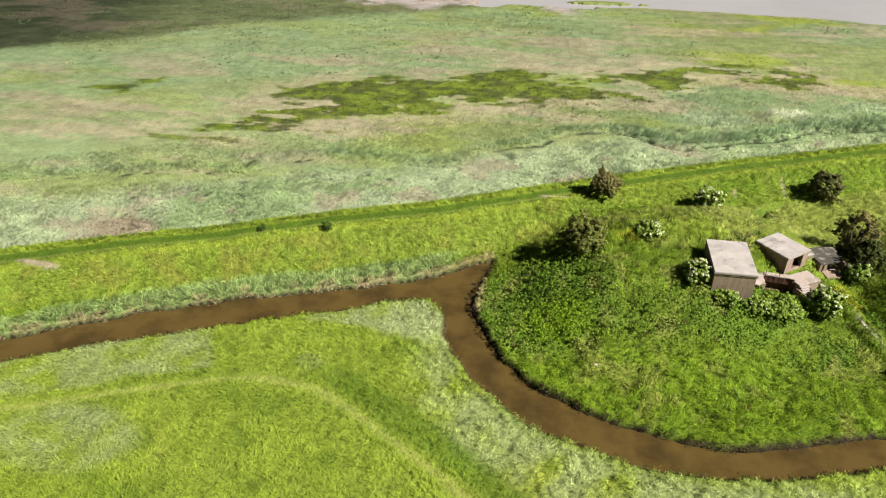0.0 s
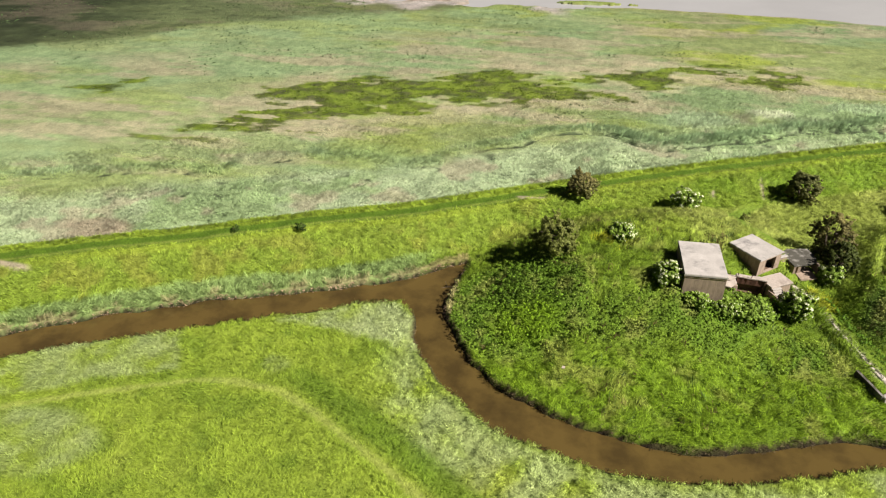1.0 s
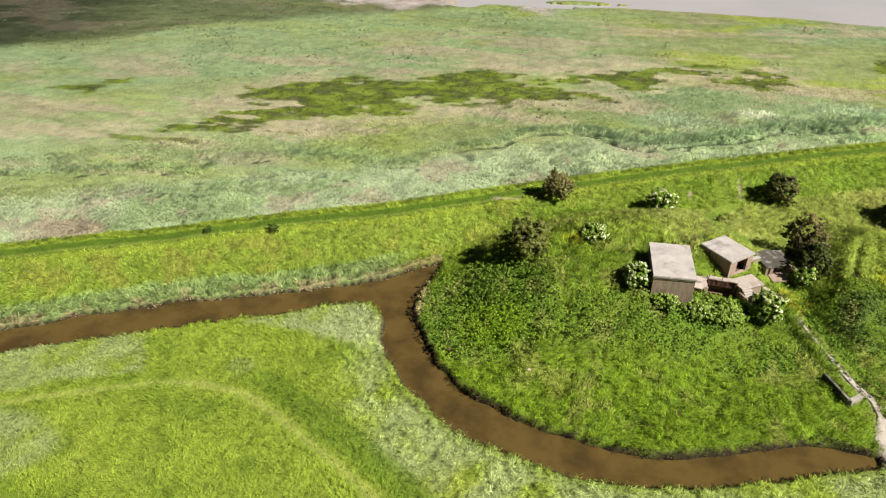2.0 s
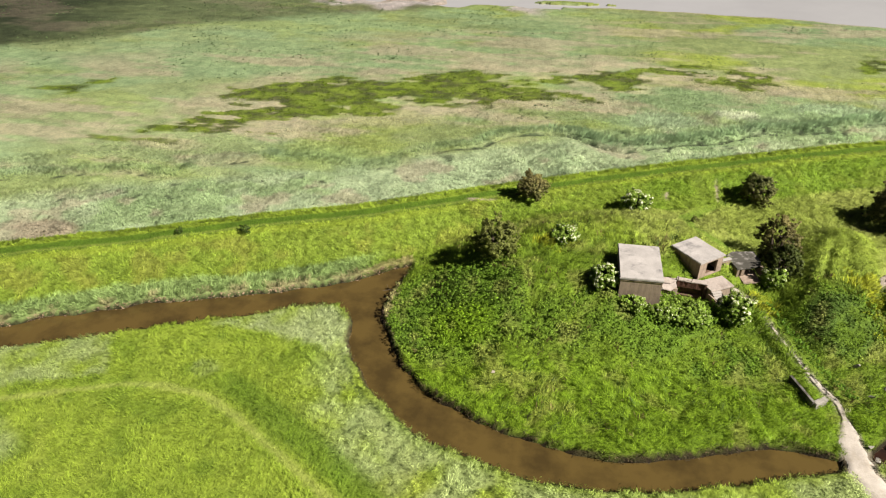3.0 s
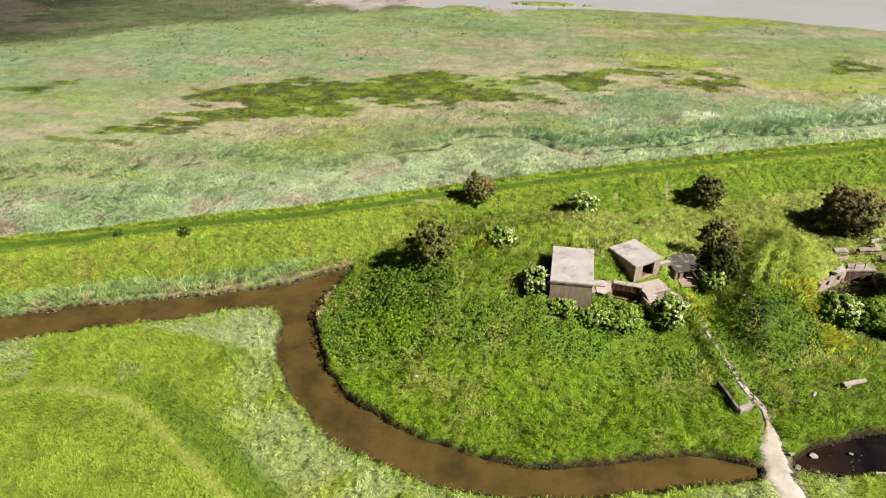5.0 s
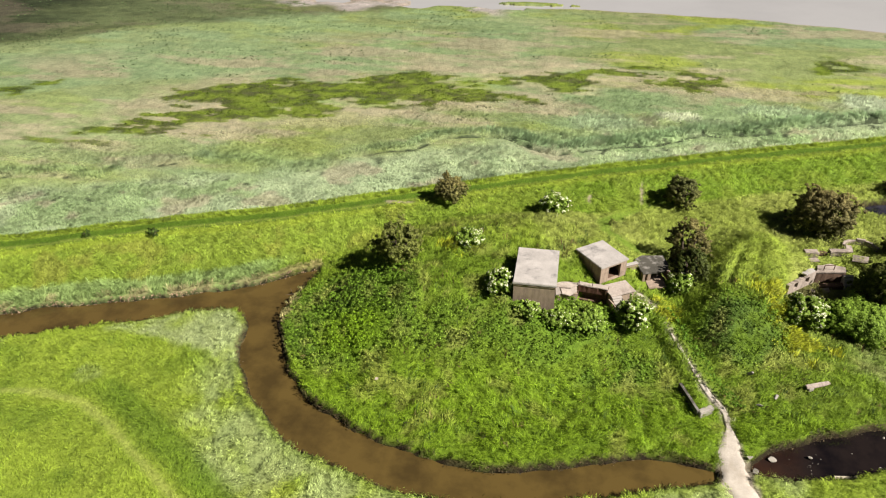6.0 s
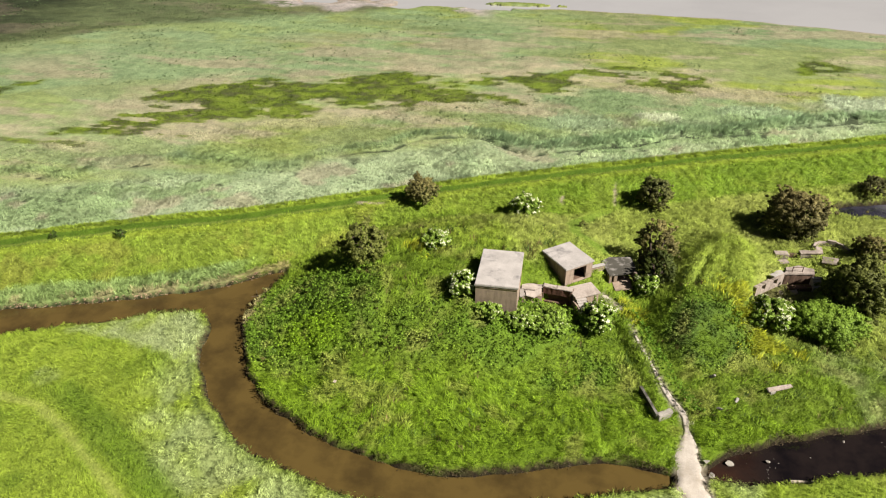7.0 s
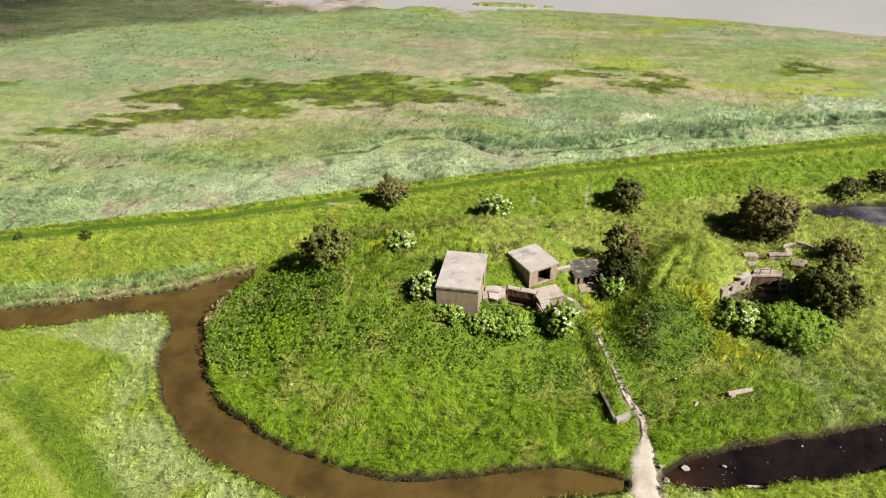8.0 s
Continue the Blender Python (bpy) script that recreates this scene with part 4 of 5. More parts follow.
# ---- rubble ----
def rock(name, x, y, size, seed, label, category="stone", lift=0.0, flat=0.6, mat=None, group="loose stones"):
    rnd = random.Random(seed)
    bm = bmesh.new()
    bmesh.ops.create_icosphere(bm, subdivisions=2, radius=1)
    cuts = [(Vector([rnd.uniform(-1, 1) for _ in range(3)]).normalized(), rnd.uniform(0.26, 0.55)) for _ in range(13)]
    for v in bm.verts:
        for d, lim in cuts:
            over = v.co.dot(d) - lim
            if over > 0:
                v.co -= d * over
        v.co.x *= size * rnd.uniform(0.97, 1.03)
        v.co.y *= size * 0.75
        v.co.z *= size * flat
    ob = part(name, bm, mat or STONE, None, label)
    ob.matrix_world = pose(x, y, max(height(x, y), WATER - 0.1) + lift + 0.4 * size * flat, rnd.uniform(-12, 12), rnd.uniform(-12, 12), rnd.uniform(0, 360))
    tagged(ob, "", category, group)


for k, (x, y, s) in enumerate([(25.6, -2.9, 0.55), (27.5, -6.1, 0.55), (25.8, -7.5, 0.65), (31.0, -4.1, 0.5)]):
    rock("rubble_stone", x, y, s, 40 + k, "grey lump of concrete rubble in the grass", lift=0.42)
rock("pale_stone", 26.2, -13.2, 0.55, 51, "pale stone at the edge of the dark pond", lift=0.12, flat=0.7)
rock("pale_stone", 29.7, -12.4, 0.48, 52, "pale stone standing out of the dark pond", lift=0.12, flat=0.5)
rock("pale_stone", 24.4, -15.2, 0.6, 53, "pale stone beside the causeway", lift=0.15)
rock("pale_stone", 24.0, -14.0, 0.45, 54, "pale stone beside the causeway", lift=0.12)
rock("pale_stone", 35.6, -12.2, 0.2, 55, "small pale stone in the dark pond", lift=0.08)
rock("pale_stone", 37.0, -8.4, 0.25, 56, "small pale stone in the dark pond", lift=0.05)
rock("pale_stone", 33.5, -11.0, 0.16, 57, "small pale stone in the dark pond", lift=0.06)

base = thing("fallen_slab", 31.9, -3.4, height(31.9, -3.4) + 0.42, 28, "long fallen concrete slab lying in the grass", "slab")
part("slab", moved(slab([(-1.45, -0.25), (-0.4, -0.3), (0.7, -0.28), (1.5, -0.2), (1.45, 0.15), (0.5, 0.2), (-0.2, 0.2), (-1.4, 0.2)], 0, 0.2, 0.05, 0.08, 61), pose(0, 0, 0.12, 14, 4, 0)), RUIN, base)
part("stub", block((0.6, 0.5, 0.45), (-0.9, -0.1, -0.25), 0.05), STONE, base)
base = thing("low_wall", 19.0, -6.6, 0.63, 0, "low concrete L-shaped wall stub filled with grass", "wall")
# the side away from the sun has its shade in the concrete colour
part("wall", block((0.3, 3.9, 0.9), (0.03, -1.32, 0), 0.03, 22, None, 0.02), SHADED_MOSSY, base, "concrete darkened for its shaded side")
part("wall", block((1.7, 0.55, 0.8), (1.5, -2.65, 0), 0.06, 37, None, 0.03), STONE, base)
bm = block((2.5, 0.28, 0.09), (0, 0, 0), 0.02)
ob = part("plank", bm, TIMBER, None, "bleached timber plank afloat in the dark pond")
ob.matrix_world = pose(32.5, -14.0, 0.0, 0, 0, 9)
tagged(ob, "", "plank")
bm = slab([(-0.2, -0.12), (0.15, -0.18), (0.22, 0.1), (-0.1, 0.2)], 0, 0.06, 0.02, 0.02, 66)
ob = part("white_board", bm, TIMBER, None, "small pale board lying on the weeds")
ob.matrix_world = pose(-12.2, -11.9, height(-12.2, -11.9) + 0.55, 15, -10, 0)
tagged(ob, "", "board")


def flotsam():
    rng = np.random.default_rng(9)
    x, y = rng.uniform(27, 46, 260), rng.uniform(-14.5, -3, 260)
    ok = (outside(x, y, POND) < -0.6) & (fbm(x, y, 2.2, 15, 3) > 0.52)
    x, y = x[ok], y[ok]
    n = len(x)
    ang, s = rng.uniform(0, 6.28, (n, 1)), rng.uniform(0.025, 0.07, (n, 1))
    k = np.linspace(0, 6.28, 6)[:-1][None]
    r = s * rng.uniform(0.5, 1.2, (n, 5))
    vx, vy = x[:, None] + np.cos(k + ang) * r, y[:, None] + np.sin(k + ang) * r * 0.6
    v = np.stack([vx, vy, np.full((n, 5), 0.012)], 2).reshape(-1, 3)
    i = np.arange(n)[:, None] * 5
    me = mesh_of("floating_weed", v, np.concatenate([i + (0, 1, 2), i + (0, 2, 3), i + (0, 3, 4)]))
    me.materials.append(STONE)
    tagged(new("floating_weed", me), "scraps of pale weed floating on the dark pond", "weeds", kind="stuff")


flotsam()


# ---- trees and bushes ----
def tube(verts, faces, a, b, ra, rb, sides=6):
    a, b = Vector(a), Vector(b)
    q = (b - a).to_track_quat("Z", "Y")
    n = len(verts)
    for p, r in ((a, ra), (b, rb)):
        for k in range(sides):
            c = 2 * math.pi * k / sides
            verts.append(p + q @ Vector((r * math.cos(c), r * math.sin(c), 0)))
    for k in range(sides):
        j = (k + 1) % sides
        faces.append((n + k, n + j, n + sides + j, n + sides + k))


def leaves(rng, centres, spread, count, size, tones):
    """Small bent leaves round the given centres: verts, triangles and colours."""
    n = len(centres) * count
    c = np.repeat(centres, count, 0)
    off = rng.normal(size=(n, 3))
    off /= np.linalg.norm(off, axis=1)[:, None] + 1e-9
    off *= (rng.uniform(0.25, 1, (n, 1)) ** 0.5) * np.repeat(spread, count)[:, None]
    p = c + off * (1, 1, 0.8)
    out = off / (np.linalg.norm(off, axis=1)[:, None] + 1e-9) + rng.normal(size=(n, 3)) * 0.6 + (0, 0, 0.5)
    out /= np.linalg.norm(out, axis=1)[:, None]
    a = np.cross(out, rng.normal(size=(n, 3)))
    a /= np.linalg.norm(a, axis=1)[:, None] + 1e-9
    b = np.cross(out, a)
    s = size * rng.uniform(0.6, 1.35, (n, 1))
    verts = np.stack([p - a * s, p - b * s * 0.55 - out * s * 0.15, p + a * s, p + b * s * 0.55 - out * s * 0.15], 1).reshape(-1, 3)
    k = np.arange(n)[:, None] * 4
    tris = np.concatenate([k + (0, 1, 2), k + (0, 2, 3)])
    tone = np.repeat(np.repeat(tones, count, 0) * rng.uniform(0.75, 1.25, (n, 1)), 4, 0)
    return verts, tris, tone, np.repeat(off, 4, 0)


def unit(v):
    return v / (np.linalg.norm(v, axis=1)[:, None] + 1e-9)


def crown_points(rng, wide, deep, top, low, clumps):
    """Centres of leaf clumps in an uneven dome, more of them near its outside."""
    d = rng.normal(size=(clumps, 3))
    d /= np.linalg.norm(d, axis=1)[:, None]
    r = rng.uniform(0.45, 1.0, (clumps, 1)) ** 0.55
    lobes = 1 + 0.22 * np.sin(d[:, :1] * 5 + rng.uniform(0, 6)) * np.cos(d[:, 1:2] * 4 + rng.uniform(0, 6))
    d[:, :2] *= np.where(d[:, 2:] < 0, (1.02 - d[:, 2:] ** 2) ** -0.3, 1)
    p = d * r * lobes * (wide / 2, deep / 2, (top - low) / 2)
    # long outer shoots, which fray the outline
    shoots = max(6, clumps // 9)
    pick = rng.integers(0, clumps, shoots)
    p = p * 0.94
    reach = np.linspace(0.82, 1.1, 4)[None, :, None] * rng.uniform(0.9, 1.08, (shoots, 1, 1))
    s = (d[pick] * lobes[pick] * (wide / 2, deep / 2, (top - low) / 2))[:, None, :] * reach + rng.normal(size=(shoots, 4, 3)) * 0.02 * wide
    s = s.reshape(-1, 3)
    s[:, 2] = np.maximum(s[:, 2], -(top - low) / 2)
    return np.r_[p, s] + (0, 0, (top + low) / 2), np.r_[np.ones(clumps), np.full(len(s), 0.5)]


def tree(name, x, y, wide, tall, seed, label, tone, tip=None, low=0.08, leaf=0.115, clumps=110, count=120, blossom=0, deep=None, category="tree", group="hawthorn trees", sink=0.0, uneven=0.3):
    rng = np.random.default_rng(seed)
    root = thing(name, x, y, height(x, y) - 0.05 - sink, 0, label, category, group)
    pts, small = crown_points(rng, wide, deep or wide, tall, tall * low, int(clumps * 2.6))
    verts, faces = [], []
    stems = 3 if wide > 3 else 2
    heads = []
    for k in range(stems):
        a = 2 * math.pi * k / stems + rng.uniform(0, 1)
        foot = Vector((0.12 * math.cos(a), 0.12 * math.sin(a), -0.2))
        mid = Vector((wide * 0.12 * math.cos(a), wide * 0.12 * math.sin(a), tall * 0.35))
        head = Vector((wide * 0.2 * math.cos(a), wide * 0.2 * math.sin(a), tall * 0.65))
        r = 0.02 * tall + 0.02
        tube(verts, faces, foot, mid, r * 1.5, r)
        tube(verts, faces, mid, head, r, r * 0.6)
        heads += [mid, head]
    for p in pts[:: max(1, len(pts) // 28)]:
        q = min(heads, key=lambda h: (h - Vector(p)).length)
        tube(verts, faces, q, q.lerp(Vector(p), 0.95), 0.03 * tall / 4, 0.012, 4)
    bm = bmesh.new()
    vs = [bm.verts.new(v) for v in verts]
    for f in faces:
        bm.faces.new([vs[j] for j in f])
    part("trunk", bm, BARK, root, "dark branching trunk")
    up = np.clip((pts[:, 2:3] / tall - 0.3) / 0.7, 0, 1)
    tones = np.array(tone) * (1 - up * 0.6) + np.array(tip or tone) * up * 0.6
    tones = tones * rng.uniform(1 - uneven, 1 + uneven, (len(pts), 1))
    v, t, c, off = leaves(rng, pts, rng.uniform(0.045, 0.125, len(pts)) * small * wide * 0.6, int(count * 0.5), leaf, tones)
    dome = unit((v - (0, 0, tall * 0.4)) / np.array((wide * 0.5, (deep or wide) * 0.5, tall * 0.6)) ** 2)
    me = mesh_of("crown", v, t, c, unit(dome + (0.55 if uneven > 0.2 else 0.25) * unit(off)))
    me.materials.append(LEAF)
    ob = new("crown", me)
    ob.parent = root
    if blossom:
        at = v.reshape(-1, 4, 3).mean(1)
        out = (at - (0, 0, tall * 0.45)) / (wide * 0.5, wide * 0.5, tall * 0.55)
        far = np.linalg.norm(out, axis=1)
        ok = np.flatnonzero((far > 0.85) & (at[:, 2] > tall * 0.25) & (vnoise(at[:, 0] + 3 * seed, at[:, 1] + at[:, 2], 0.6, seed) > 0.42))
        ok = rng.permutation(ok)[:blossom]
        out = out[ok] + rng.normal(size=(len(ok), 3)) * 0.25 + (0, 0, 0.4)
        out /= np.linalg.norm(out, axis=1)[:, None]
        p = at[ok] + out * 0.08
        a = np.cross(out, (0.3, 0.9, 0.1))
        a /= np.linalg.norm(a, axis=1)[:, None]
        b = np.cross(out, a)
        s = rng.uniform(0.03, 0.07, (len(p), 1))
        ring = [p + out * 0.05]
        for k in range(6):
            ang = k * math.pi / 3
            ring.append(p + (a * math.cos(ang) + b * math.sin(ang)) * s * rng.uniform(0.8, 1.2, (len(p), 1)))
        v = np.stack(ring, 1).reshape(-1, 3)
        k = np.arange(len(p))[:, None] * 7
        t = np.concatenate([k + (0, 1 + j, 1 + (j + 1) % 6) for j in range(6)])
        me = mesh_of("blossom", v, t, np.tile((0.66, 0.65, 0.46), (len(v), 1)), np.repeat(out, 7, 0))
        me.materials.append(PETAL)
        heads = tagged(new("blossom", me), "creamy white flower heads")
        heads.parent = ob


OLIVE, DULL, RUSSET = (0.165, 0.19, 0.040), (0.138, 0.142, 0.042), (0.25, 0.205, 0.08)
ELDER = (0.175, 0.27, 0.036)
tree("hawthorn_tree", -14.6, 6.6, 5.8, 5.0, 1, "rounded dark green hawthorn tree on the mound slope", OLIVE, (0.16, 0.17, 0.05))
tree("hawthorn_tree", -11.8, 24.0, 4.5, 3.7, 2, "dark brownish hawthorn tree on the slope of the bank", DULL, RUSSET)
tree("hawthorn_tree", 20.9, 32.6, 5.0, 4.6, 3, "dark hawthorn tree on the sea bank slope", DULL, (0.13, 0.15, 0.05))
tree("hawthorn_tree", 20.2, 15.4, 5.0, 7.0, 4, "tall loose brownish hawthorn tree behind the shelter", (0.14, 0.135, 0.045), (0.24, 0.20, 0.075), 0.02, 0.11, 100, 110)
tree("ivy_bush", 20.4, 11.5, 4.2, 4.3, 14, "dark ivy-grown bush against the shelter", (0.07, 0.09, 0.02), None, 0.0, 0.12, 80, 110, category="bush", group="")
tree("hawthorn_tree", 39.4, 29.0, 8.2, 5.8, 5, "broad dome-shaped hawthorn tree with russet shoots", (0.125, 0.125, 0.045), (0.28, 0.225, 0.09), 0.03, 0.125, 190, 130)
tree("hawthorn_tree", 42.8, 12.2, 6.9, 6.9, 6, "large dark green hawthorn tree beside the gun position", (0.125, 0.145, 0.034), (0.17, 0.185, 0.05), 0.03, 0.125, 210, 130)
tree("hawthorn_tree", 47.2, 22.6, 4.4, 3.8, 7, "small dark hawthorn tree behind the ruin", DULL, RUSSET, 0.05, 0.115, 90, 110)
tree("hawthorn_tree", 53.3, 43.0, 4.4, 2.9, 8, "low dark hawthorn bush over the far pond", DULL, (0.08, 0.075, 0.04), 0.05, 0.14, 45, 100)
tree("hawthorn_tree", 58.8, 45.6, 4.6, 3.4, 9, "low dark hawthorn bush over the far pond", DULL, None, 0.05, 0.14, 45, 100)
tree("hawthorn_tree", 52.0, 38.8, 2.8, 1.2, 10, "low bush overhanging the far pond", DULL, RUSSET, 0.0, 0.13, 25, 80)
tree("small_bush", -49.2, 7.2, 1.5, 1.4, 11, "small dark green bush on the crest of the bank", (0.06, 0.10, 0.018), None, 0.0, 0.11, 16, 70, category="bush", group="small bushes")
tree("small_bush", -58.0, 5.2, 1.0, 0.9, 12, "small dark green bush on the crest of the bank", (0.06, 0.10, 0.018), None, 0.0, 0.11, 12, 60, category="bush", group="small bushes")
tree("small_bush", 11.2, 22.8, 1.6, 0.9, 13, "small dark green bush in the grass", OLIVE, None, 0.0, 0.12, 14, 60, category="bush", group="small bushes")
for x, y, w, h, n, seed, words in [
    (2.9, 24.4, 4.2, 3.1, 850, 21, "round elder bush in white bloom below the bank"),
    (-6.3, 9.6, 3.6, 1.7, 260, 22, "low elder bush with white flowers on the mound"),
    (-1.5, 0.9, 3.3, 2.5, 620, 23, "elder bush in white bloom against the hut wall"),
    (1.9, -0.9, 2.8, 1.25, 70, 24, "low elder bush with white flowers before the hut"),
    (5.2, -0.6, 3.4, 1.3, 70, 25, "low elder bush with white flowers before the hut"),
    (8.2, 0.4, 4.8, 1.4, 45, 26, "leafy elder bush with white flowers over the entrance"),
    (13.6, 1.9, 4.0, 3.4, 640, 27, "large elder bush in white bloom beside the steps"),
    (19.2, 9.6, 3.0, 2.6, 240, 28, "elder bush with white flowers beside the shelter"),
    (32.4, 6.7, 4.6, 2.8, 520, 29, "large elder bush in white bloom on the knoll"),
]:
    tree("elder_bush", x, y, w, h, seed, words, ELDER, (0.215, 0.305, 0.05), 0.0, 0.145, int(24 + 14 * w), 110, int(n * 2.3), category="bush", group="elder bushes")
tree("bramble_bush", 38.4, 7.9, 7.8, 3.4, 35, "dense rounded bramble thicket with fresh green leaves", (0.175, 0.275, 0.032), (0.20, 0.30, 0.04), 0.0, 0.10, 420, 135, 0, 7.0, "bush", "bramble thickets", 0.3, 0.1)


def branch():
    verts, faces = [], []
    p = [Vector(v) for v in ((-25.2, 2.6, 0.35), (-26.4, 2.3, 0.22), (-27.6, 2.2, 0.10), (-28.6, 1.9, -0.05))]
    for a, b, r in zip(p, p[1:], (0.06, 0.05, 0.035)):
        tube(verts, faces, a, b, r, r * 0.75)
    for a, b in ((p[1], (-26.9, 3.1, 0.55)), (p[2], (-28.1, 2.9, 0.4)), (p[1], (-26.9, 1.6, 0.15))):
        tube(verts, faces, a, b, 0.03, 0.012, 4)
    bm = bmesh.new()
    vs = [bm.verts.new(v) for v in verts]
    for f in faces:
        bm.faces.new([vs[j] for j in f])
    tagged(part("fallen_branch", bm, BARK, None, "bare fallen branch lying into the brown moat"), "", "branch")


branch()


# ---- grass, reeds and weeds ----
def blades(name, x, y, count, tall, wide, lean, tone, mat, label, rng, category="grass", bend=0.5, sink=0.03, relief=(1.6, 97, 0.9), heave=0.0, gust=0.6):
    """Tufts of bent, tapered blades on the ground, leaning as the wind laid them."""
    f = places(x, y)
    size, seed, amp = relief
    here, e = lump(x, y, size, seed), 0.1 * size
    swell = heave * np.clip(tall / 0.3, 0, 1)
    z = ground_z(x, y, f) - sink + swell * here
    n = len(x) * count
    p = np.repeat(np.c_[x, y, z], count, 0)
    p[:, :2] += rng.normal(size=(n, 2)) * 0.24 * np.repeat(tall, count)[:, None] ** 0.5
    wind = 6.28 * (fbm(p[:, 0], p[:, 1], 6, 91, 3) * 1.6 + 0.1) + rng.normal(size=n) * gust
    tilt = np.abs(lean + rng.normal(size=n) * 0.3)
    h = np.repeat(tall, count) * rng.uniform(0.6, 1.25, n)
    w = np.repeat(wide, count) * rng.uniform(0.6, 1.4, n)
    go = np.c_[np.cos(wind), np.sin(wind), np.zeros(n)]
    face = rng.uniform(0, 6.28, n)
    side = np.c_[np.cos(face), np.sin(face), np.zeros(n)] * w[:, None] * 0.5
    up = np.array([0, 0, 1.0])
    mid = p + go * (np.sin(tilt) * h * 0.45)[:, None] + up * (np.cos(tilt) * h * 0.6)[:, None]
    t2 = np.minimum(tilt + bend, 1.45)
    tip = mid + go * (np.sin(t2) * h * 0.55)[:, None] + up * (np.cos(t2) * h * 0.5)[:, None]
    v = np.stack([p - side * 0.8, p + side * 0.8, mid + side, mid - side, tip], 1).reshape(-1, 3)
    k = np.arange(n)[:, None] * 5
    t = np.concatenate([k + (0, 1, 2), k + (0, 2, 3), k + (3, 2, 4)])
    gi, gj = np.clip(np.searchsorted(gx, x), 0, nx - 1), np.clip(np.searchsorted(gy, y), 0, ny - 1)
    amp = amp * np.clip(tall / 0.3, 0, 1)
    rise = np.c_[-SLOPE_X[gj, gi] - amp * (lump(x + e, y, size, seed) - here) / e, -SLOPE_Y[gj, gi] - amp * (lump(x, y + e, size, seed) - here) / e, np.ones(len(x))]
    rise /= np.linalg.norm(rise, axis=1)[:, None]
    me = mesh_of(name, v, t, np.repeat(np.repeat(tone, count, 0), 5, 0), np.repeat(np.repeat(rise, count, 0), 5, 0))
    me.materials.append(mat)
    return tagged(new(name, me), label, category, kind="stuff")


def scatter(rng, x0, x1, y0, y1, per):
    n = int((x1 - x0) * (y1 - y0) * per)
    return rng.uniform(x0, x1, n), rng.uniform(y0, y1, n)


SEEN_FAR = [(-100, -10), (75, 55), (120, 150), (-205, 150), (-205, 90)]


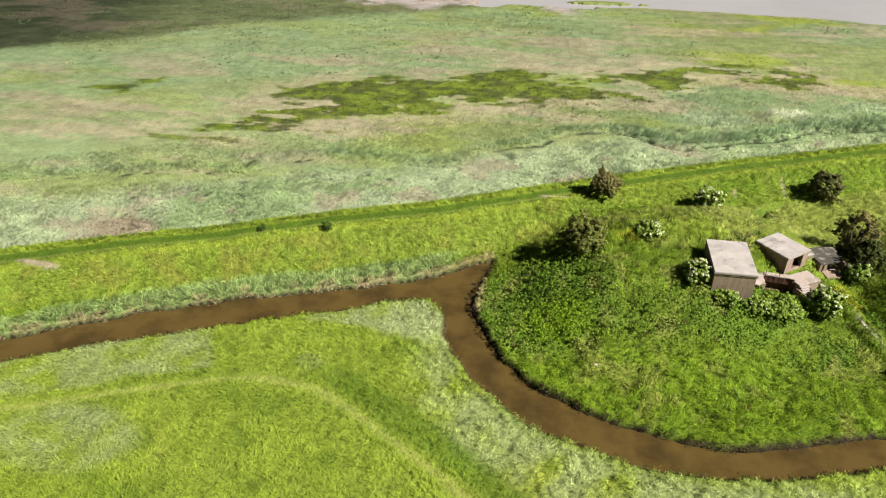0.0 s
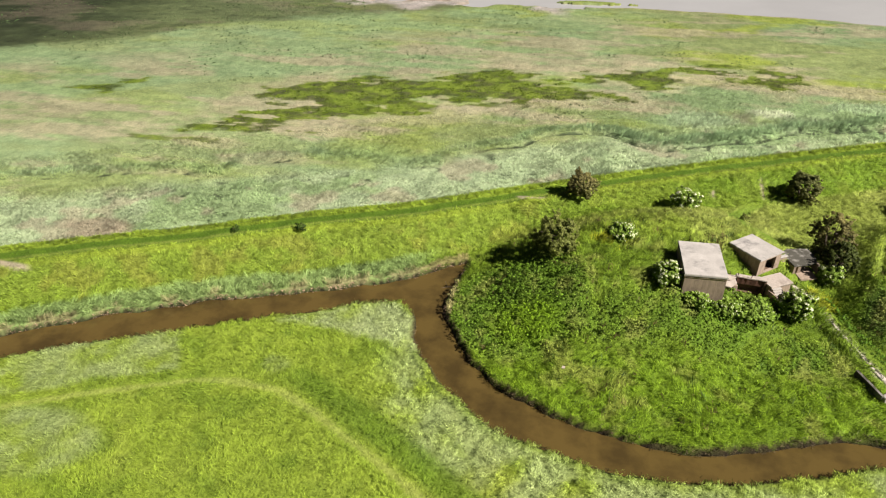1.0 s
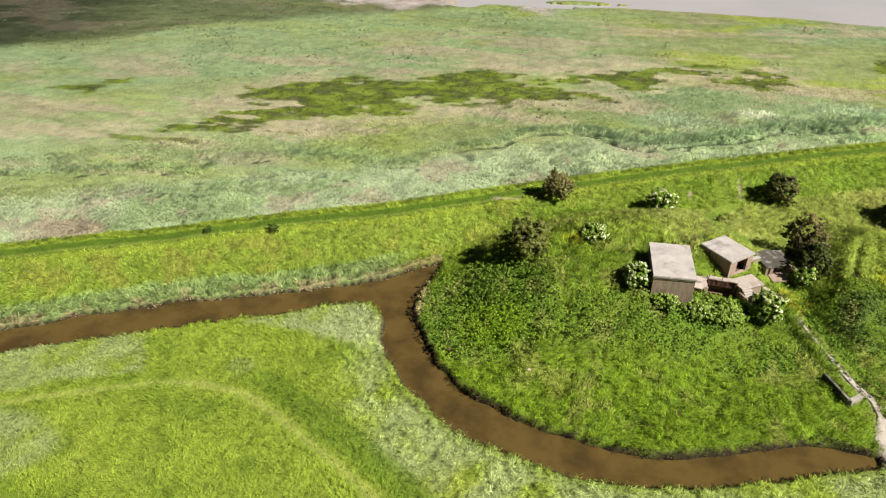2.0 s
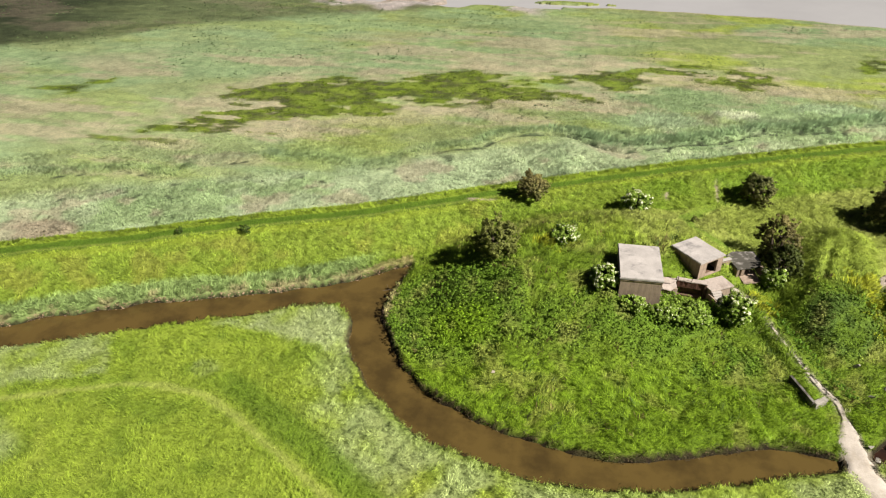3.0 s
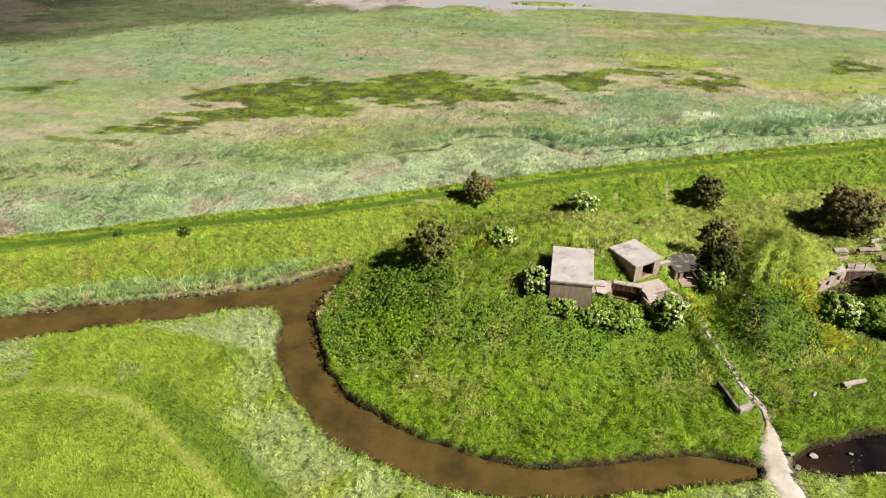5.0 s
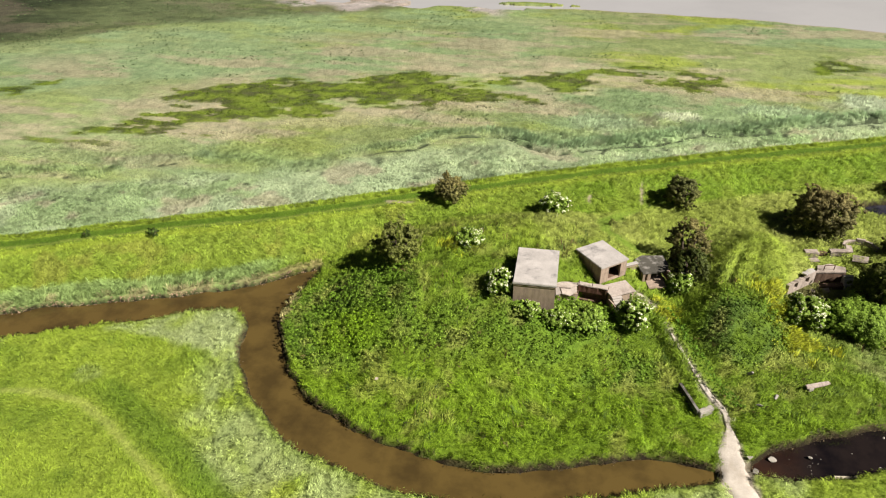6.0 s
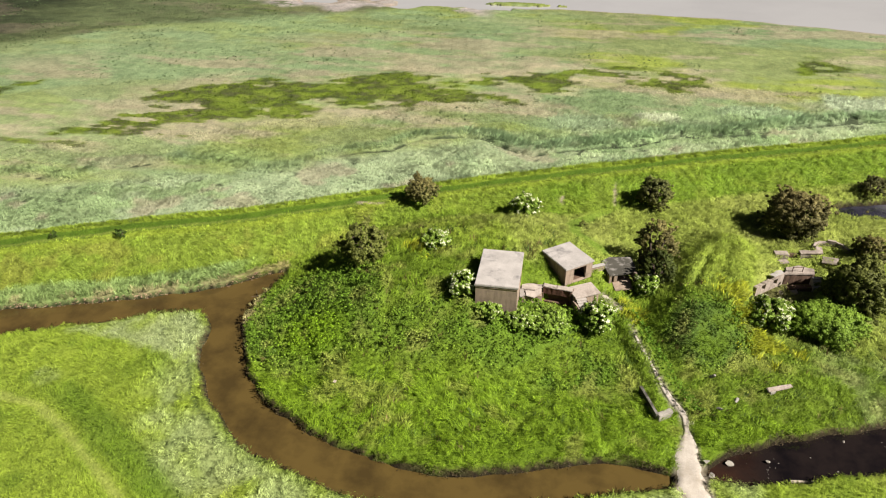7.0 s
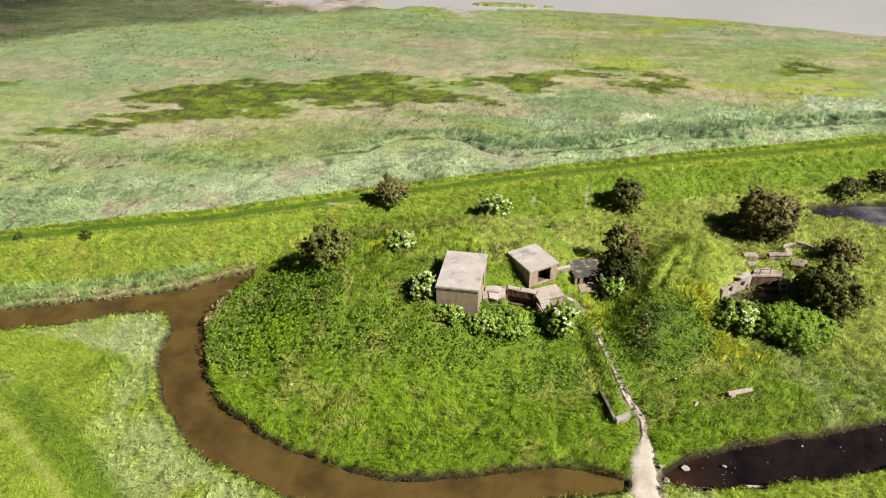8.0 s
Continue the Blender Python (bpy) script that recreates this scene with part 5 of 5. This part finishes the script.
def sow():
    rng = np.random.default_rng(77)
    x, y = scatter(rng, -104, 72, -44, 70, 11.0)
    ok = outside(x, y, SEEN_NEAR) + 3 * rng.uniform(-1, 1, len(x)) < 0
    x, y = x[ok], y[ok]
    f = places(x, y)
    ok = (f["bank"] < 6.5) & (f["water"] > np.where((f["south"] < 0) & (x < -27), 0.22, 0.10))
    x, y = x[ok], y[ok]
    f = {k: v[ok] for k, v in f.items()}
    col, tall, bare, nettle = cover(x, y, f)
    huts = [[(0.1, -0.35), (4.8, -0.35), (4.8, 6.7), (0.1, 6.7)], [(9.7, 6.1), (12.8, 8.8), (9.7, 12.4), (6.5, 9.8)], [(9.9, 5.9), (12.6, 7.6), (13.8, 5.6), (12.6, 4.6), (12.7, 2.9), (11.4, 2.9), (10.9, 4.2)], [(14.6, 8.0), (18.2, 9.2), (17.6, 13.4), (13.9, 12.6)],
            [(4.6, 3.3), (6.8, 3.7), (7.4, 4.5), (10.6, 4.1), (11.0, 5.2), (10.4, 6.0), (7.2, 6.2), (4.6, 5.8)], [(35.0, 14.5), (39.6, 15.4), (39.0, 18.0), (35.2, 16.8)]]
    free = bare < rng.uniform(0.2, 0.9, len(x))
    free &= (outside(x, y, PIT) > 0.45) | ((outside(x, y, PIT) < -0.6) & (rng.uniform(size=len(x)) < 0.45))
    for ring in huts:
        free &= outside(x, y, ring) > 0.12
    near = (f["path"] > f["path_w"] + 0.15) & (f["path"] < f["path_w"] + 1.4) & (f["path_side"] < 0) & (y > -8.5) & (y < 5) & (f["south"] < 0)
    leafy = free & ((nettle > rng.uniform(0.25, 0.75, len(x))) | near)
    col = np.where(near[:, None], NETTLE, col)
    grassy = free & ~leafy
    south = f["south"] > 0
    bank = f["bank"] > -7.5
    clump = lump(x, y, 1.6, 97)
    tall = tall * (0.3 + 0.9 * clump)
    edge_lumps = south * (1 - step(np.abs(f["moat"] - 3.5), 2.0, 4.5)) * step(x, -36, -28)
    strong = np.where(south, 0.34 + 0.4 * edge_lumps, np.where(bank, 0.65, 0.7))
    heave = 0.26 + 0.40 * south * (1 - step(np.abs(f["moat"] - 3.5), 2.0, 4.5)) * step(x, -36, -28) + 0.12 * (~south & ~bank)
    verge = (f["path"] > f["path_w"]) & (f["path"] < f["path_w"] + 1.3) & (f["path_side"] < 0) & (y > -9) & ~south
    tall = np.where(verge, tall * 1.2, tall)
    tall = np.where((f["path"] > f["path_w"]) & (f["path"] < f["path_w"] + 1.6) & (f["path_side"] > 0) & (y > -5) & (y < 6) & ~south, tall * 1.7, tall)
    # tone varies at random, and drops between tussocks as painted crease shade
    tone_contrast = np.where(south, 0.8 + 1.2 * edge_lumps, np.where(bank, 1.7, 1.8))[:, None]
    tone = col * (0.92 + tone_contrast * (0.18 * (rng.uniform(size=(len(x), 1)) - 0.5) + 0.85 * (clump[:, None] - 0.47))) * np.where(south, 1.0, np.where(bank, 0.95, 0.83))[:, None]
    tall = np.where(south, tall * 0.72, tall)
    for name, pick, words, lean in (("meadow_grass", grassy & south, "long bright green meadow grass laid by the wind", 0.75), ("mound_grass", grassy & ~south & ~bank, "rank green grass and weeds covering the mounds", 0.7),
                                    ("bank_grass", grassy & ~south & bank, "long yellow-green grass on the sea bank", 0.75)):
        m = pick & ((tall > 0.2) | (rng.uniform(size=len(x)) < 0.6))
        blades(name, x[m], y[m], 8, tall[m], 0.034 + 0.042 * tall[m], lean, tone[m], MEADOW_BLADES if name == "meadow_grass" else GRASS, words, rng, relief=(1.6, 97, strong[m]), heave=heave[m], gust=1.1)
    m = np.flatnonzero(leafy)
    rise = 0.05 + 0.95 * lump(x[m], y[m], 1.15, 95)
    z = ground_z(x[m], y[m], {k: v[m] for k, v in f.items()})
    # leaves low in the creases get a darker tone: shade put into colour
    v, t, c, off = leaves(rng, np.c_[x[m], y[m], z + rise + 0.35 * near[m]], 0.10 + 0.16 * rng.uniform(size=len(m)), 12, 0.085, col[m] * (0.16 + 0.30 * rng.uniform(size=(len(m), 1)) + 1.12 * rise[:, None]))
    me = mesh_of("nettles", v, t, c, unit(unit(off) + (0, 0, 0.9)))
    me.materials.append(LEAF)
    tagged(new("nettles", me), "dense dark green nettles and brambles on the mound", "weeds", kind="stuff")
    # yellow flowers
    spots = np.array([(29.3, 7.4), (30.4, 5.3), (31.2, 3.0), (32.2, 1.8), (-7.6, 8.3), (33.6, 2.4), (28.2, 8.6), (16.8, 5.4)])
    at = spots[rng.integers(0, len(spots), 4200)] + rng.normal(size=(4200, 2)) * (0.9, 0.75)
    ok = fbm(at[:, 0], at[:, 1], 1.4, 17, 2) > 0.47
    blades("yellow_weeds", at[ok, 0], at[ok, 1], 5, np.full(ok.sum(), 0.75), np.full(ok.sum(), 0.10), 0.5, np.tile((0.38, 0.42, 0.03), (ok.sum(), 1)), GRASS, "patches of yellow flowering weeds on the mounds", rng, "weeds")
    x, y = scatter(rng, -95, 55, -22, 48, 0.9)
    f = places(x, y)
    ok = (outside(x, y, SEEN_NEAR) < 0) & (f["south"] < -3) & (f["bank"] < -9) & (y + 0.3 * x < 18) & (f["water"] > 1.5) & (f["path"] > 1.2) & (fbm(x, y, 4, 44, 3) > 0.5)
    for ring in huts + [PIT]:
        ok &= outside(x, y, ring) > 0.8
    x, y = x[ok], y[ok]
    hue = np.where(rng.uniform(size=(len(x), 1)) < 0.3, (0.17, 0.13, 0.05), (0.075, 0.13, 0.02))
    blades("tall_weeds", x, y, 8, rng.uniform(0.6, 1.0, len(x)), np.full(len(x), 0.07), 0.3, hue * rng.uniform(0.7, 1.3, (len(x), 1)), GRASS, "tall docks and thistles with brown seed heads", rng, "weeds")
    x, y = scatter(rng, -98, 46, -26, 10, 40.0)
    m = np.minimum(outside(x, y, MOAT), outside(x, y, POND))
    ok = np.abs(m) < 1.6
    x, y = x[ok], y[ok]
    f = places(x, y)
    ok = (f["water"] > -0.14) & (f["water"] < -0.05 + 0.4 * fbm(x, y, 2.5, 47, 2)) & (f["path"] > 1.6) & (fbm(x, y, 1.6, 46, 3) > 0.34)
    x, y = x[ok], y[ok]
    north = ((f["south"][ok] < 0) & (x < -26))[:, None]
    hue = np.where(north, (0.40, 0.27, 0.185), (0.10, 0.076, 0.038)) * rng.uniform(0.3, 1.4, (len(x), 1))
    blades("bank_litter", x, y, 4, rng.uniform(0.08, 0.24, len(x)), np.full(len(x), 0.08), 0.9, hue, GRASS, "dead reed litter and roots along the water's edge", rng, "litter")
    # reeds and marsh grass
    for name, y0, y1, per, count, grow, words in (("reed_bed", -20, 88, 5.0, 8, 1.0, "pale blue-green reeds beyond the sea bank"), ("marsh_grass", 40, 150, 0.8, 5, 1.5, "rough pale saltmarsh grass")):
        x, y = scatter(rng, -205, 120, y0, y1, per)
        ok = outside(x, y, SEEN_FAR) < 0
        x, y = x[ok], y[ok]
        f = places(x, y)
        near = f["bank"] + 10 * (vnoise(x, y, 15, 3) - 0.5)
        ok = (f["bank"] > 5) & (f["shore"] < -3) & ((near < 42) if name == "reed_bed" else (near > 38)) & (x > -200)
        x, y = x[ok], y[ok]
        f = {k: v[ok] for k, v in f.items()}
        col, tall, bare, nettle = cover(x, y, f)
        d, side, _ = along(x, y, CREEK)
        patchy = fbm(x, y, 8, 63, 4)
        ok = (bare < 0.5) & (rng.uniform(size=len(x)) < (0.45 + 0.9 * step(patchy, 0.35, 0.6) if grow == 1 else step(patchy, 0.48, 0.62)))
        edge = np.exp(-((d - 2.0) / 1.3) ** 2) * (side > 0)
        tuft = lump(x, y, 1.8, 65)
        t = tall * np.clip(0.15 + 0.35 * patchy + 0.7 * tuft, 0.25, 1.0) * (0.8 if grow > 1 else 1.0) * (1 - 0.6 * (side < 0) * (1 - step(d, 2.5, 5))) + (0.3 + 0.35 * step(x, -30, -10)) * edge
        lumpy = np.zeros(len(x))
        for cx, cy, rx, ry in ((9, 64, 8, 4.5), (23, 68.5, 5.5, 3), (43, 74, 10, 4.5), (64, 82, 13, 5.5)):
            lumpy = np.maximum(lumpy, 1 - step(np.hypot((x - cx) / rx, (y - cy) / ry), 0.8, 1.1))
        lumpy = np.maximum(lumpy, 0.7 * (side < 0) * step(x, -22, 0) * (1 - step(d, 9, 13)))
        # reed lumps: pale tops, creases shaded through the blade colour
        swing = (0.16 + 1.2 * lumpy)[:, None]
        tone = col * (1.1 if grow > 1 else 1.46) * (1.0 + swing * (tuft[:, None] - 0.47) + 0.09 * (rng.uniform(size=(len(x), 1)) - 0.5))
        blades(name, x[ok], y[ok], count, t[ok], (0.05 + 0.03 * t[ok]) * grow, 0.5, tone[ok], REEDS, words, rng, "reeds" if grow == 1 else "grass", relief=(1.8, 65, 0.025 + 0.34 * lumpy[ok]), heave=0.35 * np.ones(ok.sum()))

    x, y = scatter(rng, -190, 110, 60, 150, 0.3)
    f = places(x, y)
    ok = (f["shore"] < -5) & (f["bank"] > 30) & (outside(x, y, SEEN_FAR) < 0) & (fbm(x, y, 9, 75, 3) > np.where((x < -20) & (y > 88), 0.54, 0.67)) & (outside(x, y, PATCH) > 3)
    x, y = x[ok], y[ok]
    hue = np.array([(0.10, 0.15, 0.06)]) * rng.uniform(0.6, 1.3, (len(x), 1))
    blades("marsh_tussocks", x, y, 10, rng.uniform(0.15, 0.42, len(x)), np.full(len(x), 0.08), 0.5, hue, REEDS, "scattered dark tussocks of rush in the saltmarsh", rng, "rushes")
    x, y = scatter(rng, -134, 76, 38, 114, 2.4)
    ok = (weedy(x, y) > 0.6) & (vnoise(x, y, 1.7, 12) > 0.35)
    x, y = x[ok], y[ok]
    tone = DARKWEED * rng.uniform(0.5, 1.35, (len(x), 1)) * (1, 1.05, 1)
    blades("sea_purslane", x, y, 6, rng.uniform(0.12, 0.32, len(x)), np.full(len(x), 0.14), 0.9, tone, REEDS, "ragged dark green weed patches in the saltmarsh", rng, "weeds")


sow()
